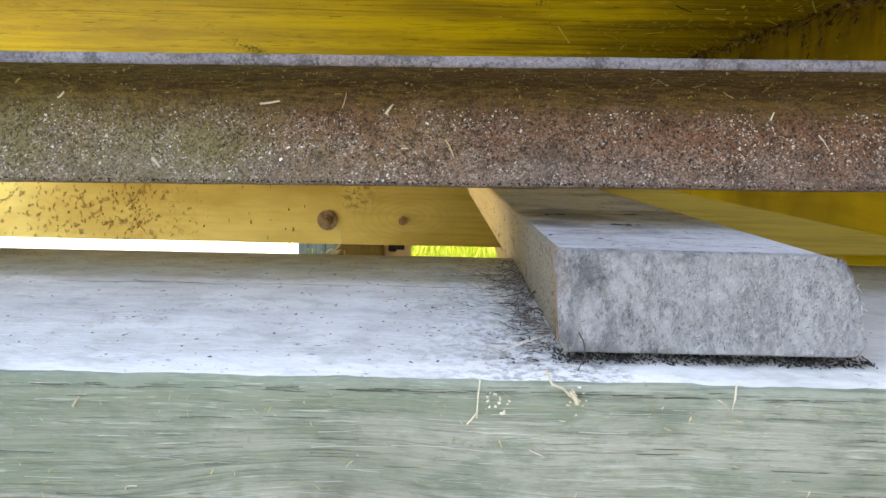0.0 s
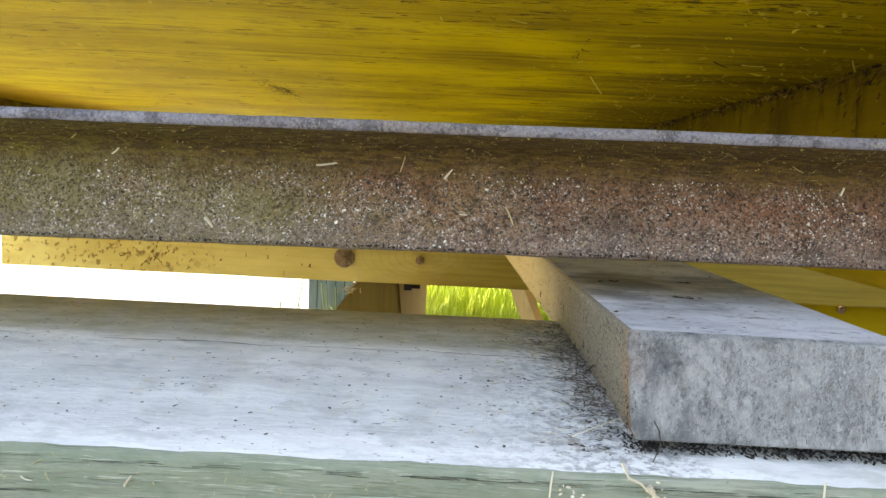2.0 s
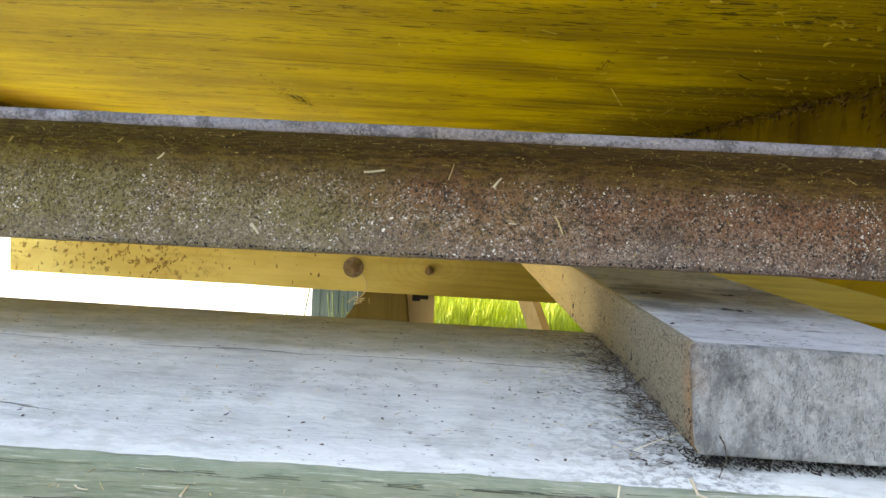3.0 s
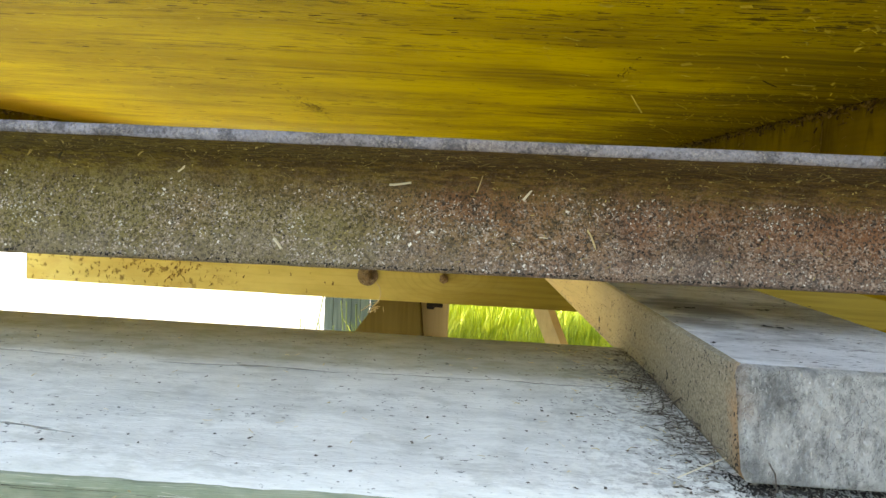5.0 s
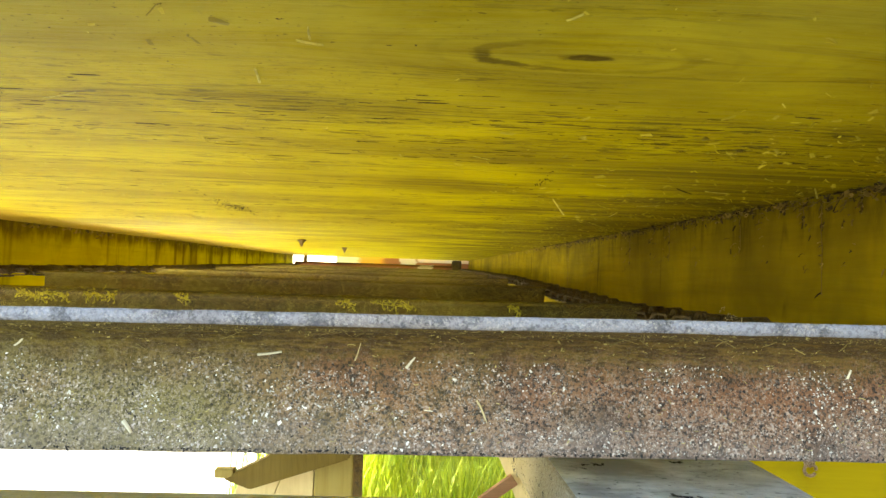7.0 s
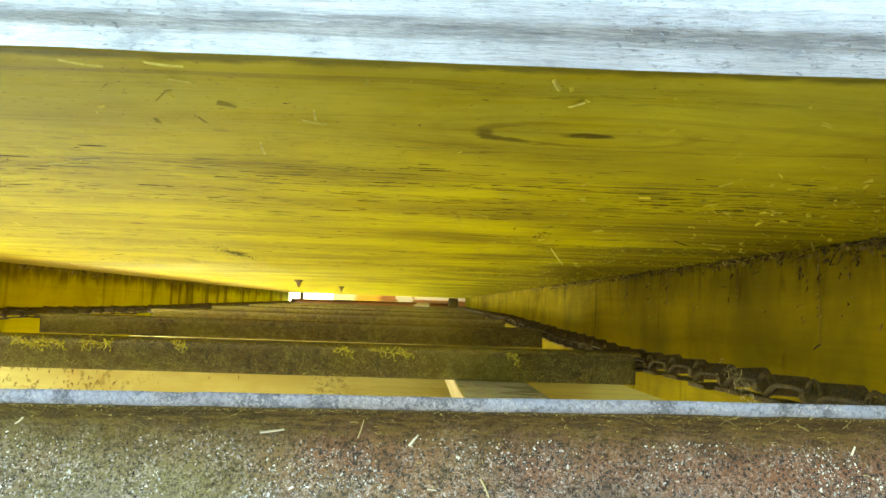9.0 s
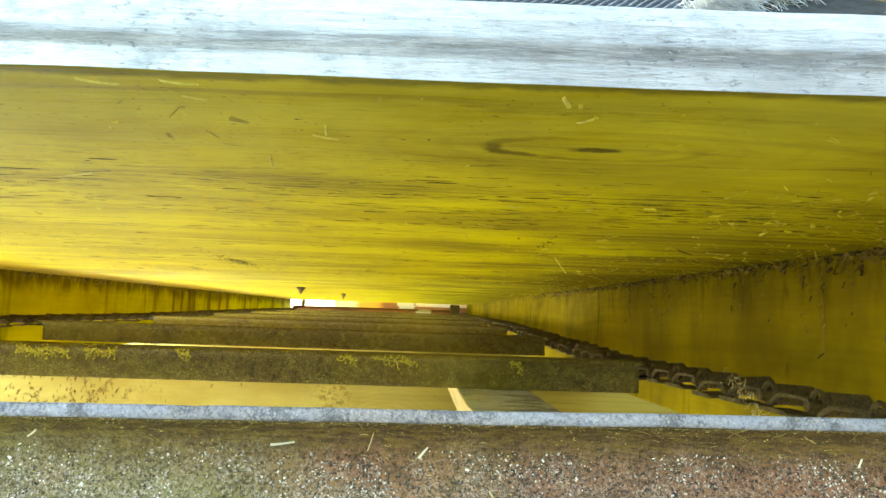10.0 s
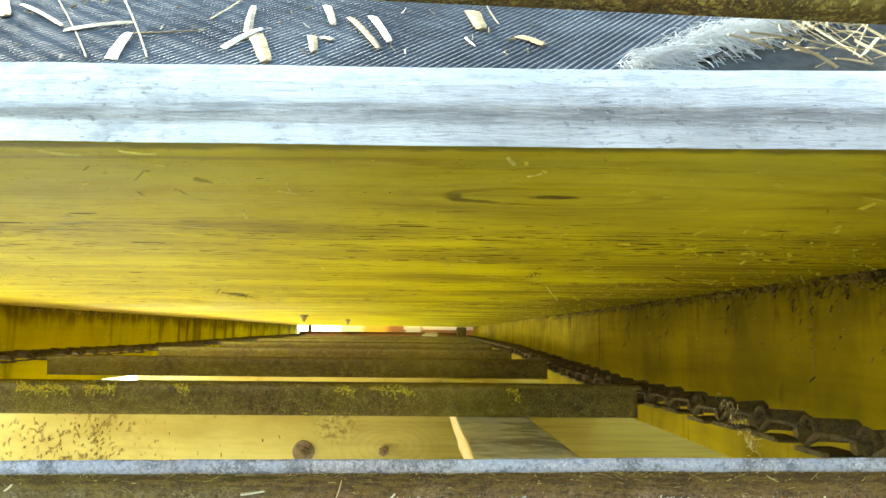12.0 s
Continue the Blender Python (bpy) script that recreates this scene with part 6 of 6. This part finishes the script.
    for _ in range(700):
        y = 0.45 + 4.5 * rng.random() ** 1.2
        if noise.noise((y * 7, 2, 4)) * 1.6 + rng.uniform(-0.4, 0.4) > 0.0:
            a = Vector((WALL_L + abs(rng.gauss(0, 0.006)) + 0.001, y, CEIL - abs(rng.gauss(0, 0.009)) - 0.0005))
            flake(bm, a, (0.5, -0.3, -0.5), rng.uniform(0.001, 0.004), rng, rng.uniform(0.8, 2.6))
    solid("hanging_dirt", bm, M_COBWEB, "dusty cobwebs and dirt hanging in the corner of deck and side plank", "dirt", (WALL_R, 1.0, CEIL), kind="stuff")
    bm = bmesh.new()
    for cx, cy, n, spread in ((-0.304, 1.30, 26, 0.008), (-0.242, 1.215, 3, 0.003), (-0.106, 0.398, 3, 0.0015), (-0.378, 0.879, 3, 0.004), (-0.273, 0.788, 4, 0.003), (-0.258, 0.78, 3, 0.003), (-0.128, 0.863, 3, 0.003)):
        for _ in range(n):
            flake(bm, (cx + rng.gauss(0, spread), cy + rng.gauss(0, spread * 2.6), CEIL - 0.0006), (0, 0, -1), rng.uniform(0.0006, 0.0018) * min(1.0, cy / 1.1), rng, rng.uniform(0.8, 2.0))
    for _ in range(2600):
        x, y = rng.uniform(-0.9, 0.48), 0.29 + 2.2 * rng.random() ** 1.4
        if noise.noise((x * 7, y * 16, 5)) > 0.28:
            flake(bm, (x, y, CEIL - 0.0005), (0.02, 0, -1), rng.uniform(0.0002, 0.0006), rng, rng.uniform(0.8, 2.6))
    for cx, cy, sx, sy, n in ((-0.304, 1.30, 0.008, 0.075, 80), (0.160, 0.80, 0.003, 0.022, 12)):
        for _ in range(n):
            a = Vector((cx + rng.gauss(0, sx), cy + rng.gauss(0, sy), CEIL - 0.0005))
            stem(bm, a, a + Vector((rng.uniform(-0.8, 0.8) * sx, rng.uniform(-0.4, 0.4) * sy, -rng.uniform(0.0003, 0.003))), rng.uniform(0.0002, 0.0005), rng, 0.2, 4, 0.6)
            flake(bm, a + Vector((rng.gauss(0, sx), rng.gauss(0, sy), 0)), (0, -0.2, -1), rng.uniform(0.0005, 0.0014), rng, rng.uniform(0.8, 2.0))
    solid("deck_dirt", bm, M_BROWN, "dark dirt spots under the deck", "dirt", (-0.27, 1.15, CEIL), kind="stuff")
    # dark crust packed into the corner of deck and side plank
    bm = bmesh.new()
    for _ in range(1500):
        y = 0.44 + 2.2 * rng.random() ** 1.5
        if noise.noise((y * 13, 0, 9)) + rng.uniform(-0.3, 0.3) < -0.12:
            continue
        f = rng.random() < 0.5
        a = Vector((WALL_R - (abs(rng.gauss(0, 0.007)) if f else 0.0015) - 0.001, y, CEIL - (0.0008 if f else abs(rng.gauss(0, 0.006)) + 0.001)))
        flake(bm, a, (-0.15, -0.3, -1) if f else (-1, -0.3, -0.15), 0.0006 + 0.0022 * rng.random() ** 2, rng, rng.uniform(0.8, 2.4))
    solid("corner_crust", bm, M_BROWN, "dark brown crust of dirt in the corner of deck and side plank", "dirt", (WALL_R, 0.8, CEIL), kind="stuff")
    # open checks in the boards, thickest in a band behind the front edge
    bm = bmesh.new()
    for _ in range(2600):
        x = rng.uniform(-0.75, 0.47)
        y = 0.545 + 0.16 * max(x, 0) + rng.gauss(0, 0.055) if rng.random() < 0.5 else 0.42 + 1.5 * rng.random() ** 1.4
        if noise.noise((x * 5, y * 34, 8)) + rng.uniform(-0.22, 0.22) < 0.08:
            continue
        n = 0.003 + 0.022 * rng.random() ** 2.2
        a = Vector((x, y, CEIL + 0.0001))
        stem(bm, a, a + Vector((n, rng.gauss(0, 0.02) * n, 0)), rng.uniform(0.0004, 0.0014) * (0.6 + y * 0.6), rng, 0.02, 4, 0.35)
    solid("deck_checks", bm, M_BROWN, "short dark checks and splinters along the deck's grain", "checks", (0, 0.6, CEIL), kind="stuff")
    for x, y, s in ((-0.425, 2.74, 0.012), (-0.35, 3.6, 0.010)):
        nail = thing("bolt_stub", (x, y, CEIL), "dark bolt stub hanging under the deck", "bolt", "bolts under the deck")
        part("head", cylinder((x, y, CEIL - 0.004), (0, 0, 1), s * 1.5, 0.008, 10, 0.003), M_BOLT, nail)
        part("tip", tube([(x, y, CEIL - 0.006), (x, y, CEIL - 0.016), (x, y, CEIL - 0.028)], s * 1.0, 8, None, 1.0, 0.7), M_BOLT, nail)


# both ends as (x, y), the half width, how far the far end hangs down, and 1 for a dark one
UNDER_CHIPS = ((0.357, 0.832, 0.374, 0.812, 0.0034, 0.004, 0), (0.318, 0.817, 0.342, 0.836, 0.0022, 0.003, 1), (0.338, 1.03, 0.358, 0.99, 0.0009, 0.002, 0), (0.282, 1.03, 0.304, 1.05, 0.0013, 0.003, 0),
    (0.223, 0.807, 0.234, 0.808, 0.0008, 0.001, 0), (0.111, 0.828, 0.125, 0.832, 0.0010, 0.001, 0), (0.205, 0.97, 0.225, 0.99, 0.0016, 0.020, 0), (0.350, 1.22, 0.336, 1.13, 0.0009, 0.002, 0),
    (0.354, 1.371, 0.392, 1.42, 0.0013, 0.004, 0), (0.083, 0.308, 0.087, 0.297, 0.0010, 0.001, 0), (0.070, 0.275, 0.074, 0.283, 0.0009, 0.001, 0), (0.072, 0.648, 0.087, 0.656, 0.0010, 0.001, 0),
    (0.369, 0.715, 0.382, 0.724, 0.0009, 0.001, 0), (0.455, 0.775, 0.478, 0.81, 0.0012, 0.006, 0), (-0.033, 0.348, -0.021, 0.349, 0.0011, 0.001, 0), (-0.025, 0.329, -0.026, 0.342, 0.0005, 0.001, 0),
    (-0.063, 0.397, -0.065, 0.417, 0.0008, 0.002, 0), (-0.219, 0.486, -0.187, 0.462, 0.0006, 0.001, 0), (-0.076, 0.294, -0.066, 0.294, 0.0008, 0.001, 0), (-0.078, 0.276, -0.064, 0.275, 0.0009, 0.001, 0),
    (-0.109, 0.278, -0.094, 0.279, 0.0010, 0.001, 0))
for xa, ya, xb, yb, half, drop, dark in UNDER_CHIPS:
    bm = bmesh.new()
    ribbon(bm, (xa, ya, CEIL - 0.0008), (xb, yb, CEIL - 0.0010 - drop), Vector((0, -0.2, -1)).normalized(), half, random.Random(int(xa * 1000) + 900))
    solid("straw_chip", bm, M_BROWN if dark else M_CHIP, "dark flat chip stuck under the deck" if dark else "yellowed straw chip stuck under the deck", "straw", (xa, ya, CEIL), "straw chips under the deck")

STRANDS = ((0.834, 0.945, 0.834, 16), (1.335, 0.946, 0.88, 6), (1.043, 0.942, 0.888, 5), (1.581, 0.946, 0.875, 7), (2.22, 0.95, 0.81, 8), (0.873, 0.946, 0.917, 9), (0.76, 0.948, 0.925, 9))


def make_strands():
    """Cobweb threads with crumbs of dirt that hang down the side plank."""
    rng = random.Random(19)
    for y, z0, z1, lumps in STRANDS:
        bm = bmesh.new()
        x = WALL_R - 0.0015
        pts = [(x - rng.uniform(0.0, 0.002), y + rng.uniform(-0.0015, 0.0015), z0 + (z1 - z0) * i / 6) for i in range(7)]
        tube(pts, 0.0006, 5, bm)
        for _ in range(lumps):
            f = rng.random()
            a = Vector((x - 0.001, y + rng.gauss(0, 0.003), z0 + (z1 - z0) * f))
            stem(bm, a, a + Vector((rng.uniform(-0.005, 0.0), rng.uniform(-0.008, 0.008), rng.uniform(-0.009, 0.004))), rng.uniform(0.0006, 0.0016), rng, 0.3, 4, 0.4)
        solid("cobweb_strand", bm, M_COBWEB, "dusty cobweb strand with dirt hanging on the side plank", "cobweb", (x, y, z1), "cobweb strands on the side plank", "stuff")


def make_edge_specks():
    """Torn white fibres along the deck's worn front edge."""
    rng = random.Random(33)
    bm = bmesh.new()
    for _ in range(700):
        x, f = rng.uniform(-0.5, 0.45), rng.random()
        y = DECK_FRONT - 0.03 * x - 0.0006 + (0.0022 if f > 0.93 else 0.0)
        flake(bm, (x, y, CEIL + 0.003 + 0.027 * f), (0, -1, 0.1), 0.00010 + 0.00022 * rng.random() ** 3, rng, rng.uniform(1.0, 3.0))
    solid("edge_fibres", bm, M_FIBRE, "torn white wood fibres on the worn deck edge", "fibres", (0, DECK_FRONT, CEIL), kind="stuff")


def make_slat_moss():
    rng = random.Random(91)
    y, z = 1.205, 0.801
    for cx, size, twigs in ((-0.015, 0.075, 7), (-0.60, 0.055, 8), (-0.565, 0.04, 6), (-0.495, 0.05, 7), (-0.09, 0.03, 4), (-0.36, 0.025, 3), (0.19, 0.02, 3)):
        bm = bmesh.new()
        a = Vector((cx - size / 2, y - 0.0055, z - 0.009))
        b = Vector((cx + size / 2, y - 0.0055, z - 0.014 - rng.uniform(0, 0.006)))
        stem(bm, a, b, 0.0014, rng, 0.05, 5, 0.5)
        for _ in range(twigs * 6):
            p = a.lerp(b, rng.uniform(0.05, 1.0)) + Vector((0, 0, rng.gauss(0, 0.003)))
            n = rng.uniform(0.002, 0.009)
            t = rng.uniform(0, 6.28)
            tip = p + Vector((math.cos(t) * n * 1.2, -rng.uniform(0, 0.004), math.sin(t) * n - 0.001))
            stem(bm, p, tip, rng.uniform(0.0004, 0.0016), rng, 0.25, 4, 0.5)
            flake(bm, tip, (rng.uniform(-0.4, 0.4), -1, 0.3), rng.uniform(0.0006, 0.0020), rng, rng.uniform(0.8, 2.0))
        solid("hay_sprig", bm, M_YSTRAW, "ragged yellow wisp of chaff caught on the hanging slat", "hay", (cx, y, z - 0.01), "hay sprigs on the slat")
    bm = bmesh.new()
    for _ in range(700):
        a = Vector((rng.uniform(-1.0, 0.39), y + 0.0225, z - rng.uniform(0.008, 0.05)))
        stem(bm, a, a + Vector((rng.uniform(-0.005, 0.005), -0.001, rng.uniform(-0.004, 0.004))), rng.uniform(0.0003, 0.0009), rng, 0.2, 4, 0.6)
    for _ in range(1300):
        a = Vector((rng.uniform(-1.0, 0.39), y + 0.0228, z - rng.uniform(0.008, 0.055)))
        flake(bm, a, (0, -1, 0), 0.0004 + 0.0009 * rng.random() ** 2.5, rng, rng.uniform(0.8, 2.2))
    solid("slat_moss", bm, M_YSTRAW, "yellow hay wisps and chaff caught on the hanging slat", "hay", (0, y, z), kind="stuff")
    bm = bmesh.new()
    for n in range(110):
        f = rng.random()
        c = Vector((0.404, 0.86, 0.806)).lerp(Vector((0.408, 0.80, 0.758)), f)
        spread = 0.005 if f < 0.4 else 0.0035
        a = c + Vector((rng.gauss(0, spread), rng.gauss(0, spread), rng.gauss(0, spread)))
        stem(bm, a, a + Vector((rng.uniform(-0.006, 0.006), rng.uniform(-0.006, 0.006), rng.uniform(-0.009, 0.004))), rng.uniform(0.00015, 0.0006), rng, 0.3, 4, 0.6)
    solid("straw_clump", bm, M_STRAW, "small clump of straw tangled in the chain", "straw", (0.415, 0.87, 0.79), kind="stuff")


make_slat_dust()
make_timber_dirt()
make_plank_dirt()
make_deck_chaff()
make_slat_moss()
make_edge_specks()
make_strands()
